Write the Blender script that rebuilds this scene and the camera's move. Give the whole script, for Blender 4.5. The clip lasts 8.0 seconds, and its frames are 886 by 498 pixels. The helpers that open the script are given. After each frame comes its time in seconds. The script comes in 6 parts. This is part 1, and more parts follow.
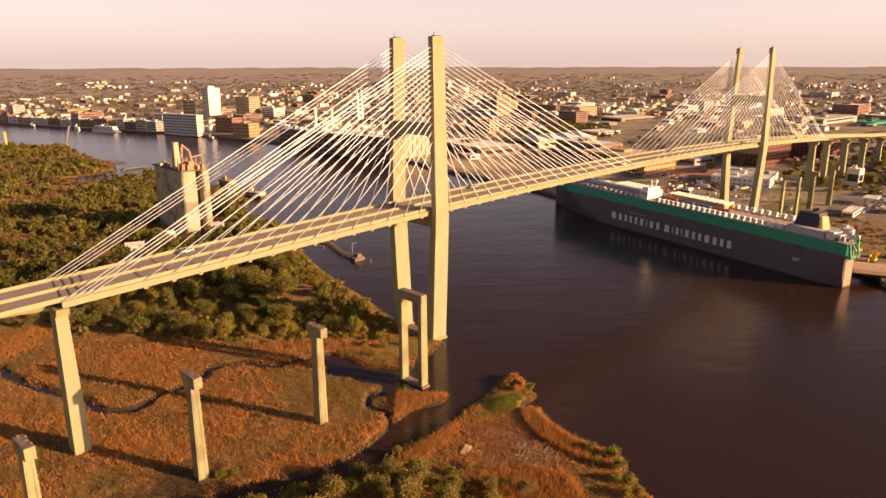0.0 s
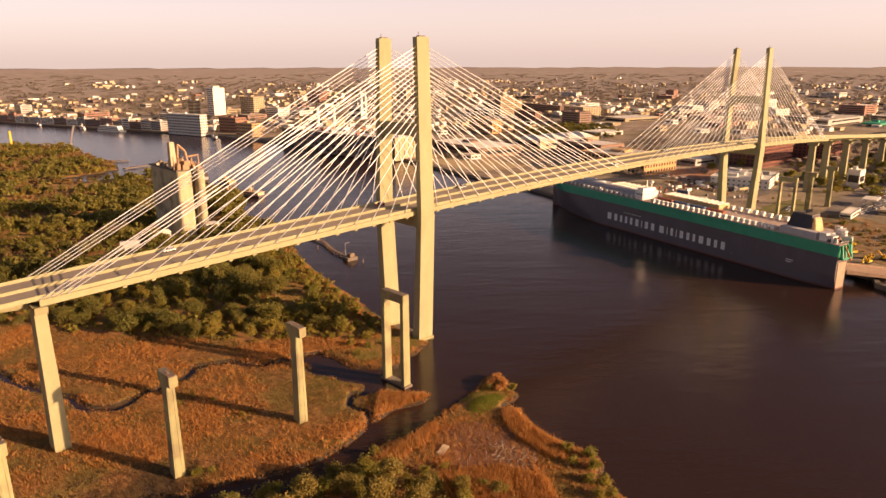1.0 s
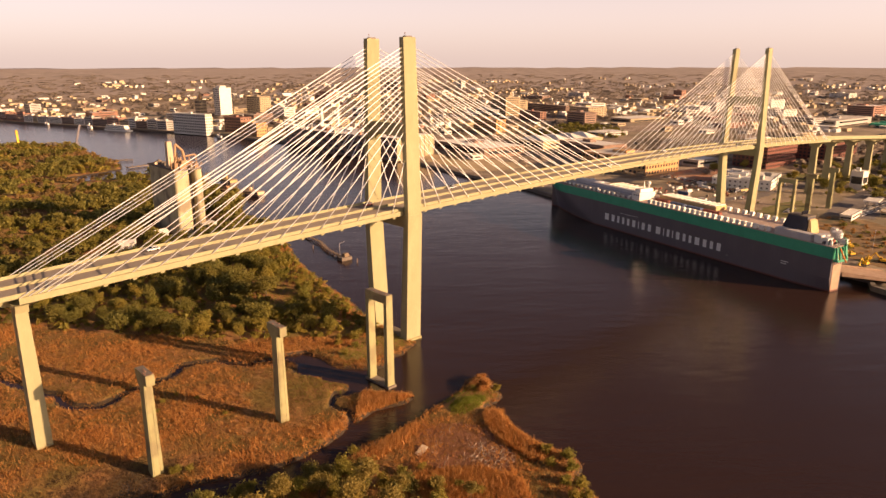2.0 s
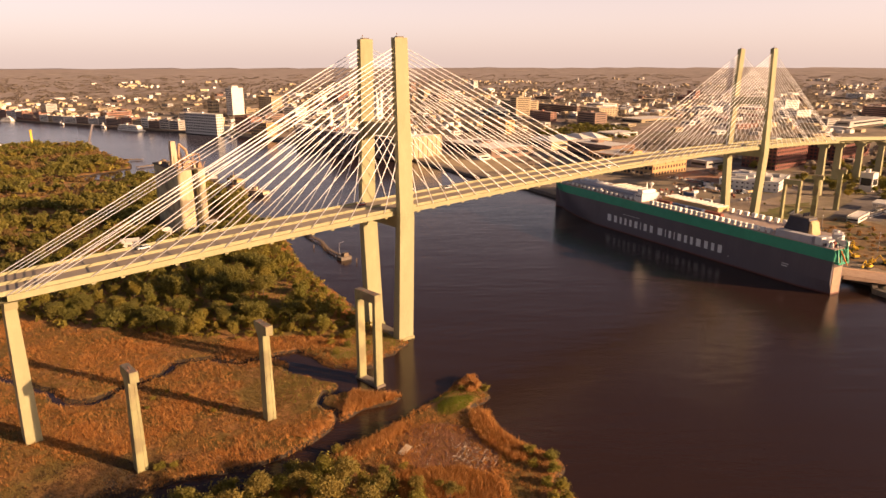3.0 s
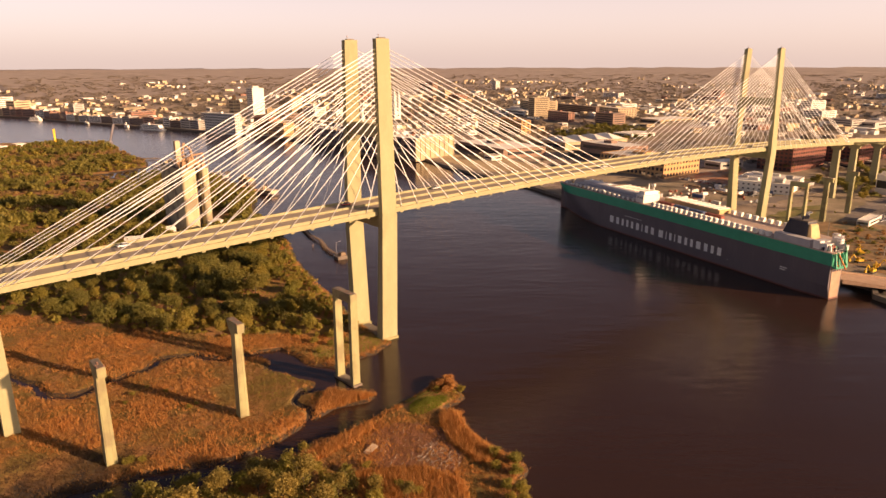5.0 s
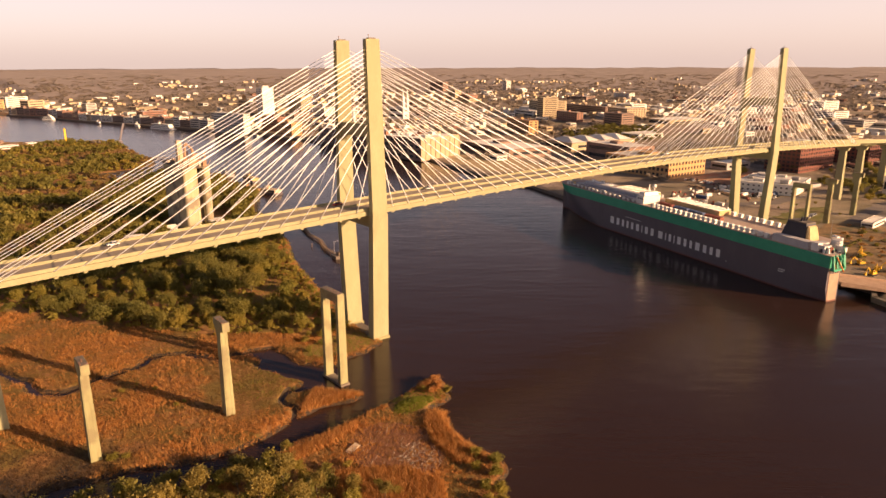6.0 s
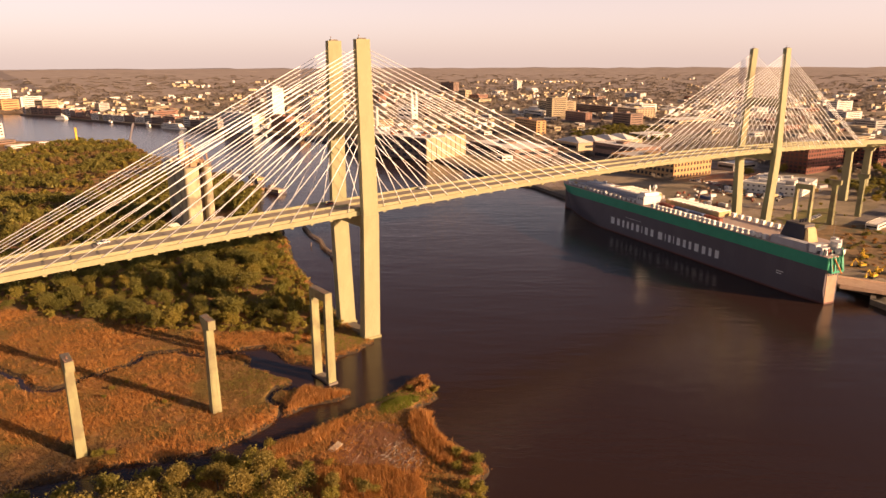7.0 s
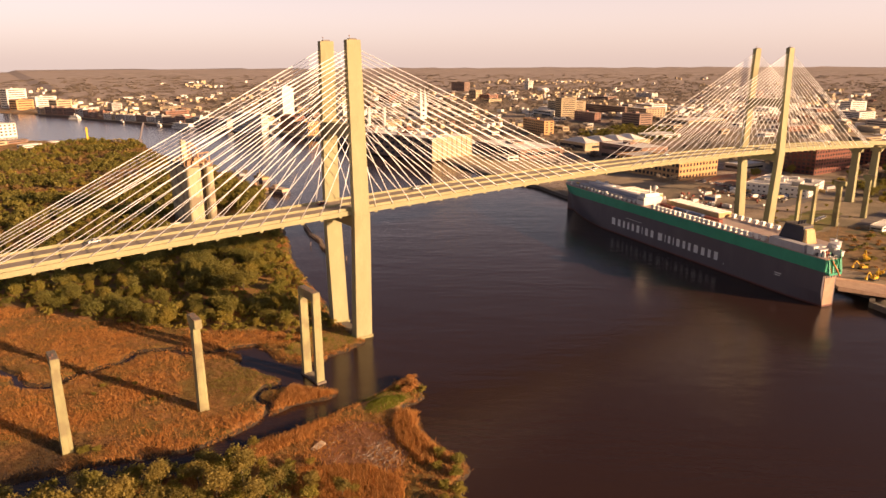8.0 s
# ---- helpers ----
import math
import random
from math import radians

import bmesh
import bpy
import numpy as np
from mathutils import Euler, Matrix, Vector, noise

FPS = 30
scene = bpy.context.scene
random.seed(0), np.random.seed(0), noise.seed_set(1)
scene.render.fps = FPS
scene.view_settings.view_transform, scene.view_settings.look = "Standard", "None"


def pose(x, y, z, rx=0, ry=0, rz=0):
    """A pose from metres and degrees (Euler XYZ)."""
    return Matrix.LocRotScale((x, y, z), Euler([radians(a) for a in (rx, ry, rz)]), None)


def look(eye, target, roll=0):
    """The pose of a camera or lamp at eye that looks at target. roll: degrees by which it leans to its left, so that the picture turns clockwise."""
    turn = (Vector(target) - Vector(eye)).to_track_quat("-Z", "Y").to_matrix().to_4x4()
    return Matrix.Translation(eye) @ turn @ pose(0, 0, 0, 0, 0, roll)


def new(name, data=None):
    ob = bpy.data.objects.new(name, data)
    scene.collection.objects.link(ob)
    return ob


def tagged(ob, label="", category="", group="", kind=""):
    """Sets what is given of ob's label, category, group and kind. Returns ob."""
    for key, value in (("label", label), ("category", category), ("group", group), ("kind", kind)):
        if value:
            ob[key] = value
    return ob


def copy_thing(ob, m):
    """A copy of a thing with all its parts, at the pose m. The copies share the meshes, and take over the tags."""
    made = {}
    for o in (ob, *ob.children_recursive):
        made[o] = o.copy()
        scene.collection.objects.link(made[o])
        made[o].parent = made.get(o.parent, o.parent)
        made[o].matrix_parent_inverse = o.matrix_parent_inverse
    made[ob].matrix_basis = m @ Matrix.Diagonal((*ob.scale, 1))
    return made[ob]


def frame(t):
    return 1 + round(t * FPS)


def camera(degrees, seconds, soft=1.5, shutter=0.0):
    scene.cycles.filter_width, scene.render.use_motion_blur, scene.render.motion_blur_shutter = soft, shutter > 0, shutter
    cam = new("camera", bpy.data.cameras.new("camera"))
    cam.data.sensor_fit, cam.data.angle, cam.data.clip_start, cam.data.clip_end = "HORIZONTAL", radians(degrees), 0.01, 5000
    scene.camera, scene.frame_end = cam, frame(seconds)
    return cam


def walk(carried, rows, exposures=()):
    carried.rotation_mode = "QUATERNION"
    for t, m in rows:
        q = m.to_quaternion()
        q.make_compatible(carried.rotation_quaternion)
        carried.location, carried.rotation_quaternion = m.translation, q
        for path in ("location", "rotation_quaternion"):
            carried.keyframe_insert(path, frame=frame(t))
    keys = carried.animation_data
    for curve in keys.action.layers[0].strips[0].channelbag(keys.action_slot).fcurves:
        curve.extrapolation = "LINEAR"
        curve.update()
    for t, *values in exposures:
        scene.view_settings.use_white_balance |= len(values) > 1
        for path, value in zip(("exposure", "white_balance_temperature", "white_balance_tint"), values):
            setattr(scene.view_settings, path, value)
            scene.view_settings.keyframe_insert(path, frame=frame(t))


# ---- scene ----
# World: x runs along the bridge towards the city, y down the river, z up; the water lies at z = 0.
# The camera: seconds, x, y, z in metres, heading, tilt and roll in degrees
cam = camera(66.36, 8.0)
ROWS = [
    (0.0, -194.88, -215.43, 118.25, -43.781, -15.326, 0.123),
    (0.5, -191.48, -218.74, 118.28, -43.407, -15.328, 0.121),
    (1.0, -188.27, -222.16, 118.34, -43.096, -15.320, 0.111),
    (1.5, -184.82, -225.24, 118.40, -42.770, -15.324, 0.086),
    (3.0, -174.63, -234.73, 118.51, -41.059, -15.301, 0.079),
    (3.5, -171.21, -237.83, 118.64, -40.471, -15.310, 0.120),
    (4.0, -167.66, -240.75, 118.67, -39.923, -15.301, 0.130),
    (4.5, -164.29, -243.77, 118.68, -39.378, -15.295, 0.142),
    (6.0, -153.64, -252.55, 118.88, -37.776, -15.300, 0.139),
    (6.5, -150.02, -255.56, 118.90, -37.209, -15.306, 0.135),
    (7.0, -146.42, -258.42, 118.95, -36.685, -15.305, 0.157),
    (7.5, -142.81, -261.01, 118.95, -36.155, -15.298, 0.170),
    (8.0, -138.96, -264.05, 119.09, -35.579, -15.307, 0.204),
]
walk(
    cam,
    [(t, pose(x, y, z, 90 + pitch, roll, yaw)) for t, x, y, z, yaw, pitch, roll in ROWS],
    [(0.0, 0.90, 7550, 29), (8.0, 0.90, 7550, 29)],
)

# ---- light ----
SUN_FROM = Vector((0.45, -0.89, 0.0)).normalized()
SUN_UP = radians(15.5)
world = bpy.data.worlds.new("evening_sky")
scene.world = world
world.use_nodes = True
wn = world.node_tree
sky = wn.nodes.new("ShaderNodeTexSky")
sky.sky_type = "NISHITA"
sky.sun_disc = False
sky.sun_elevation = SUN_UP
sky.sun_rotation = math.atan2(SUN_FROM.x, SUN_FROM.y)
sky.air_density, sky.dust_density, sky.ozone_density = 0.6, 2.5, 0.3
clear = wn.nodes["Background"]
wn.links.new(sky.outputs[0], clear.inputs[0])
clear.inputs[1].default_value = 0.048
# evening haze, the same all round the horizon, thinning out upwards
rise = wn.nodes.new("ShaderNodeTexGradient")
rise.texture_mapping.mapping_x, rise.texture_mapping.mapping_z = "Z", "X"
thin = wn.nodes.new("ShaderNodeMapRange")
thin.interpolation_type = "SMOOTHSTEP"
for key, value in (("From Min", 0.05), ("From Max", 0.32), ("To Min", 0.345), ("To Max", 0.0)):
    thin.inputs[key].default_value = value
wn.links.new(rise.outputs["Fac"], thin.inputs["Value"])
haze = wn.nodes.new("ShaderNodeBackground")
haze.inputs[0].default_value = (1.0, 0.885, 0.81, 1)
wn.links.new(thin.outputs[0], haze.inputs[1])
both = wn.nodes.new("ShaderNodeAddShader")
wn.links.new(clear.outputs[0], both.inputs[0])
wn.links.new(haze.outputs[0], both.inputs[1])
wn.links.new(both.outputs[0], wn.nodes["World Output"].inputs[0])
sun = new("sun", bpy.data.lights.new("sun", "SUN"))
sun.data.energy, sun.data.angle, sun.data.color = 5.0, radians(0.6), (1.0, 0.722, 0.41)
sun.matrix_world = look((0, 0, 0), -(SUN_FROM * math.cos(SUN_UP) + Vector((0, 0, math.sin(SUN_UP)))))

# ---- materials ----
def material(name, a, b, scale=0.5, rough=0.8, metal=0.0, bump=0.15, detail=6.0, c=None, fine=8.0, spread=0.25, reach=0.3, stretch=(1, 1, 1)):
    """Two colours mixed by coarse and fine noise in world metres, a third in patches, fine relief, and a change from piece to piece."""
    m = bpy.data.materials.new(name)
    m.use_nodes = True
    n, l = m.node_tree.nodes, m.node_tree.links
    shader = n["Principled BSDF"]
    geo = n.new("ShaderNodeNewGeometry")
    mapping = n.new("ShaderNodeMapping")
    mapping.inputs["Scale"].default_value = stretch
    l.new(geo.outputs["Position"], mapping.inputs["Vector"])
    noises = []
    for s, d in ((scale, detail), (scale * fine, 3.0)):
        t = n.new("ShaderNodeTexNoise")
        t.inputs["Scale"].default_value, t.inputs["Detail"].default_value = s, d
        l.new(mapping.outputs[0], t.inputs["Vector"])
        noises.append(t)
    add = n.new("ShaderNodeMath")
    add.operation = "MULTIPLY_ADD"
    l.new(noises[1].outputs["Fac"], add.inputs[0])
    add.inputs[1].default_value = 0.5
    l.new(noises[0].outputs["Fac"], add.inputs[2])
    ramp = n.new("ShaderNodeMapRange")
    ramp.inputs["From Min"].default_value, ramp.inputs["From Max"].default_value = 0.75 - spread, 0.75 + spread
    l.new(add.outputs[0], ramp.inputs["Value"])
    mix = n.new("ShaderNodeMix")
    mix.data_type = "RGBA"
    mix.inputs["A"].default_value, mix.inputs["B"].default_value = (*a, 1), (*b, 1)
    l.new(ramp.outputs[0], mix.inputs["Factor"])
    out = mix.outputs["Result"]
    if c:
        t = n.new("ShaderNodeTexNoise")
        t.inputs["Scale"].default_value, t.inputs["Detail"].default_value = scale * 0.35, 4.0
        l.new(geo.outputs["Position"], t.inputs["Vector"])
        r = n.new("ShaderNodeMapRange")
        r.inputs["From Min"].default_value, r.inputs["From Max"].default_value = 0.5, 0.62
        l.new(t.outputs["Fac"], r.inputs["Value"])
        mix2 = n.new("ShaderNodeMix")
        mix2.data_type = "RGBA"
        mix2.inputs["B"].default_value = (*c, 1)
        l.new(out, mix2.inputs["A"])
        l.new(r.outputs[0], mix2.inputs["Factor"])
        out = mix2.outputs["Result"]
    if reach:
        info = n.new("ShaderNodeObjectInfo")
        r = n.new("ShaderNodeMapRange")
        r.inputs["To Min"].default_value, r.inputs["To Max"].default_value = 1 - reach / 2, 1 + reach / 2
        l.new(info.outputs["Random"], r.inputs["Value"])
        hsv = n.new("ShaderNodeHueSaturation")
        l.new(r.outputs[0], hsv.inputs["Value"])
        l.new(out, hsv.inputs["Color"])
        out = hsv.outputs[0]
    l.new(out, shader.inputs["Base Color"])
    shader.inputs["Roughness"].default_value, shader.inputs["Metallic"].default_value = rough, metal
    if bump:
        b_ = n.new("ShaderNodeBump")
        b_.inputs["Strength"].default_value, b_.inputs["Distance"].default_value = bump, 0.3 / scale / fine
        l.new(noises[1].outputs["Fac"], b_.inputs["Height"])
        l.new(b_.outputs[0], shader.inputs["Normal"])
    return m


CONCRETE = material("concrete", (0.268, 0.250, 0.142), (0.338, 0.317, 0.188), 0.25, 0.85, bump=0.1, reach=0.06, stretch=(1, 1, 0.3), c=(0.30, 0.28, 0.162))
OLD_CONCRETE = material("weathered_concrete", (0.24, 0.225, 0.115), (0.32, 0.305, 0.165), 0.35, 0.9, bump=0.25, reach=0.08, stretch=(1, 1, 0.15), c=(0.215, 0.185, 0.105))
DARK_CONCRETE = material("stained_concrete", (0.12, 0.095, 0.08), (0.20, 0.17, 0.14), 0.5, 0.9, bump=0.3)
ASPHALT = material("asphalt", (0.25, 0.205, 0.17), (0.32, 0.27, 0.225), 0.2, 0.9, bump=0.1, stretch=(0.15, 1, 1), reach=0)
CABLE = material("white_cable_sheath", (0.82, 0.82, 0.84), (0.88, 0.88, 0.90), 0.3, 0.4, bump=0, reach=0.05)
HULL = material("dark_hull_paint", (0.095, 0.080, 0.096), (0.125, 0.105, 0.122), 0.12, 0.45, bump=0.05, reach=0, stretch=(1, 1, 0.2), c=(0.108, 0.091, 0.107))
BOOT = material("boot_topping_paint", (0.10, 0.035, 0.03), (0.15, 0.05, 0.04), 0.3, 0.6, bump=0.1, reach=0)
GREEN = material("green_paint", (0.012, 0.30, 0.18), (0.018, 0.36, 0.22), 0.2, 0.5, bump=0.05, reach=0)
WHITE = material("white_paint", (0.70, 0.68, 0.64), (0.80, 0.78, 0.74), 0.5, 0.5, bump=0.05, reach=0.1)
LETTER = material("white_lettering", (0.70, 0.70, 0.70), (0.78, 0.78, 0.78), 0.5, 0.6, bump=0, reach=0)


# ---- mesh helpers ----
def hexa(bm, low, high):
    """A block from four corners below and four above, in the same order round."""
    v = [bm.verts.new(p) for p in (*low, *high)]
    for f in ((3, 2, 1, 0), (4, 5, 6, 7), (0, 1, 5, 4), (1, 2, 6, 5), (2, 3, 7, 6), (3, 0, 4, 7)):
        bm.faces.new([v[i] for i in f])


def rect(x0, x1, y0, y1, z):
    return [(x0, y0, z), (x1, y0, z), (x1, y1, z), (x0, y1, z)]


def box(bm, x0, x1, y0, y1, z0, z1):
    hexa(bm, rect(x0, x1, y0, y1, z0), rect(x0, x1, y0, y1, z1))


def rod(bm, a, b, r, r2=None, seg=8):
    """A round bar from a to b."""
    a, b = Vector(a), Vector(b)
    q = (b - a).to_track_quat("Z", "Y").to_matrix()
    rings = []
    for p, s in ((a, r), (b, r if r2 is None else r2)):
        rings.append([bm.verts.new(p + q @ Vector((s * math.cos(k * math.tau / seg), s * math.sin(k * math.tau / seg), 0))) for k in range(seg)])
    for k in range(seg):
        bm.faces.new((rings[0][k], rings[0][(k + 1) % seg], rings[1][(k + 1) % seg], rings[1][k]))
    bm.faces.new(rings[0][::-1])
    bm.faces.new(rings[1])


def prism(bm, outline, z0, z1):
    """An upright prism over an outline of (x, y) that runs anticlockwise."""
    lo = [bm.verts.new((x, y, z0)) for x, y in outline]
    hi = [bm.verts.new((x, y, z1)) for x, y in outline]
    n = len(lo)
    for k in range(n):
        bm.faces.new((lo[k], lo[(k + 1) % n], hi[(k + 1) % n], hi[k]))
    bm.faces.new(lo[::-1])
    bm.faces.new(hi)


def bevel(bm, width, segments=1):
    bmesh.ops.bevel(bm, geom=bm.edges[:], offset=width, segments=segments, affect="EDGES", clamp_overlap=True)


def mesh_of(name, bm, mat, smooth=False):
    bmesh.ops.recalc_face_normals(bm, faces=bm.faces[:])
    me = bpy.data.meshes.new(name)
    bm.to_mesh(me)
    bm.free()
    for m in mat if isinstance(mat, (list, tuple)) else (mat,):
        me.materials.append(m)
    if smooth:
        me.polygons.foreach_set("use_smooth", [True] * len(me.polygons))
    return me


def part(name, bm, mat, parent=None, label="", smooth=False):
    """Links a bmesh, or a mesh that other parts share, as one object under a thing or a part."""
    me = mesh_of(name, bm, mat, smooth) if isinstance(bm, bmesh.types.BMesh) else bm
    ob = new(name, me)
    ob.parent = parent
    return tagged(ob, label)


def thing(name, label, category, group="", at=None, kind=""):
    ob = new(name)
    if at is not None:
        ob.matrix_basis = at
    return tagged(ob, label, category, group, kind)


def placed(name, me, parent, m, label=""):
    """One more part on a shared mesh, at the pose m within its parent."""
    ob = part(name, me, None, parent, label)
    ob.matrix_basis = m
    return ob


def one(fn, *a, **k):
    bm = bmesh.new()
    fn(bm, *a, **k)
    return bm

# ---- ground and water ----
WEST_BANK = [
    (-1500, 2300), (-400, 1330), (-150, 1090), (-10, 1010), (33, 985), (96, 925), (88, 761), (84, 652), (70, 600), (30, 580), (-6, 572), (20, 540), (70, 545), (100, 570),
    (100, 437), (88, 342), (60, 274), (45, 240), (50, 205), (42, 179), (33, 152), (22, 123), (13, 86), (7, 58), (2, 34), (-1, 20), (-4, 1), (-5, -17),
]
MARSH_INLET = [
    (-17, -23), (-26, -22), (-31, -27), (-37, -23), (-43, -16), (-45, -4), (-48, 6), (-56, 8), (-55, -2), (-58, -9), (-54, -22), (-50, -30), (-52, -33), (-59, -35),
    (-50, -38), (-42, -48), (-37, -54), (-43, -55), (-54, -53), (-67, -56), (-79, -61), (-90, -61), (-100, -60), (-110, -57), (-121, -52), (-150, -48), (-190, -40), (-190, -52),
    (-150, -60),
]
ISLAND_SHORE = [
    (-120, -67), (-106, -70), (-93, -75), (-87, -72), (-70, -68), (-62, -70), (-48, -67), (-33, -65), (-21, -62), (-15, -58), (-9, -58), (-7, -62), (-10, -69), (-12, -75),
    (-18, -77), (-24, -77), (-23, -86), (-27, -98), (-27, -107), (-26, -115), (-28, -122), (-35, -126), (-36, -131), (-38, -137),
]
CITY_BANK = [
    (-50, -160), (-100, -230), (-300, -420), (-900, -900), (-400, -1300), (-50, -1100), (150, -500), (208, -200), (216, -150), (222, -128), (235, -124), (293, 121), (322, 215), (330, 300),
    (346, 380), (372, 480), (366, 600), (346, 700), (330, 800), (310, 900), (282, 992), (233, 1129), (183, 1261), (123, 1429), (88, 1590), (-35, 1833), (-1000, 2900),
]
RIVER = np.array(WEST_BANK + MARSH_INLET + ISLAND_SHORE + CITY_BANK, dtype=float)
CREEK = np.array([(-175, 110), (-151, 88), (-148, 67), (-141, 48), (-135, 35), (-133, 21), (-125, 15), (-112, 20), (-99, 21), (-90, 29), (-78, 24), (-70, 12), (-57, 9), (-47, 6)], dtype=float)
GULLY = np.array([(-68, -58), (-62, -48), (-64, -40), (-58, -33)], dtype=float)
EYE_PLAN = np.array((-165.0, -240.0))


def line_distance(p, line, closed):
    a = line
    b = np.roll(line, -1, axis=0)
    if not closed:
        a, b = a[:-1], b[:-1]
    best = np.full(len(p), 1e9)
    for s, e in zip(a, b):
        d = e - s
        t = np.clip(((p - s) @ d) / (d @ d), 0, 1)
        best = np.minimum(best, np.hypot(*(p - s - t[:, None] * d).T))
    return best


def inside(p, poly):
    x, y = p.T
    hit = np.zeros(len(p), bool)
    for (x0, y0), (x1, y1) in zip(poly, np.roll(poly, -1, axis=0)):
        if y0 != y1:
            hit ^= ((y0 > y) != (y1 > y)) & (x < (x1 - x0) * (y - y0) / (y1 - y0) + x0)
    return hit


def wave_noise(p, scale, seed):
    """Cheap smooth noise over the plan, between -1 and 1."""
    r = np.random.RandomState(seed)
    z = np.zeros(len(p))
    for k in range(7):
        a, f = r.uniform(0, math.tau), r.uniform(0.6, 2.2) / scale
        z += np.sin(p[:, 0] * f * math.cos(a) + p[:, 1] * f * math.sin(a) + r.uniform(0, 6.3))
    return z / 4


def shore(p):
    """Metres from the water's edge, negative in the river."""
    p = p + 0.9 * np.stack((wave_noise(p, 4, 1), wave_noise(p, 4, 2)), 1) * (p[:, :1] < 60)
    return line_distance(p, RIVER, True) * np.where(inside(p, RIVER), -1, 1)


def height(p):
    p = np.asarray(p, float)
    s = shore(p)
    z = np.clip(s * 0.42, -3, 1.1) + np.where(s > 0, 0.18 * wave_noise(p, 5, 3) + 0.12 * wave_noise(p, 1.6, 4), 0)
    z += 1.3 * np.exp(-(((p[:, 0] + 28.5) / 6) ** 2 + ((p[:, 1] + 72.5) / 3.6) ** 2)) * (s > 0)
    city = np.clip(s / 4, 0, 1) * np.clip((p[:, 0] - 150) / 40, 0, 1)
    z = z * (1 - city) + city * (2.6 + 9 * np.clip((s - 330) / 250, 0, 1))
    # shallow hollow, turning the ground mud-dark where the tree shade is painted
    z -= 0.45 * np.exp(-(((p[:, 0] + 140) / 22) ** 2 + ((p[:, 1] + 40) / 12) ** 2) ** 2) * (s > 0)
    near = np.abs(p).max(1) < 400
    for line, w, deep in ((CREEK, 2.6, 1.25), (GULLY, 1.3, 1.3)):
        q = p[near] + 0.8 * np.stack((wave_noise(p[near], 3, 5), wave_noise(p[near], 3, 6)), 1)
        z[near] -= deep * np.exp(-((line_distance(q, line, False) / w) ** 4))
    r = np.hypot(*(p - EYE_PLAN).T)
    return z + 84 * np.clip((r - 2100) / 2500, 0, 1) ** 1.1 - np.clip(r - 4620, 0, 400) * 0.8


def steps(*spans):
    """Grid lines: (from, to, step) one after another."""
    out = []
    for a, b, s in spans:
        out += list(np.linspace(a, b, max(2, int(round((b - a) / s)) + 1))[:-1])
    return np.array(out + [spans[-1][1]])


gx = steps((-5000, -1200, 240), (-1200, -400, 50), (-400, -200, 10), (-200, 60, 1.5), (60, 130, 4), (130, 400, 5), (400, 800, 25), (800, 4900, 150))
gy = steps((-3000, -900, 250), (-900, -250, 40), (-250, -140, 6), (-140, 140, 1.5), (140, 360, 4), (360, 1100, 11), (1100, 2000, 24), (2000, 5000, 150))
grid = np.stack(np.meshgrid(gx, gy), -1).reshape(-1, 2)
gz = height(grid)
nx, ny = len(gx), len(gy)
quad = np.arange(nx * ny).reshape(ny, nx)
quads = np.stack((quad[:-1, :-1], quad[:-1, 1:], quad[1:, 1:], quad[1:, :-1]), -1).reshape(-1, 4)


def sheet(name, verts, faces, mats, smooth=True):
    """A mesh straight from arrays of places and of equal faces."""
    me = bpy.data.meshes.new(name)
    me.vertices.add(len(verts))
    me.vertices.foreach_set("co", np.asarray(verts, np.float32).ravel())
    k = faces.shape[1]
    me.loops.add(faces.size)
    me.loops.foreach_set("vertex_index", faces.astype(np.int32).ravel())
    me.polygons.add(len(faces))
    me.polygons.foreach_set("loop_start", np.arange(0, faces.size, k, dtype=np.int32))
    me.polygons.foreach_set("use_smooth", np.full(len(faces), smooth))
    me.update(calc_edges=True)
    for m in mats:
        me.materials.append(m)
    return me


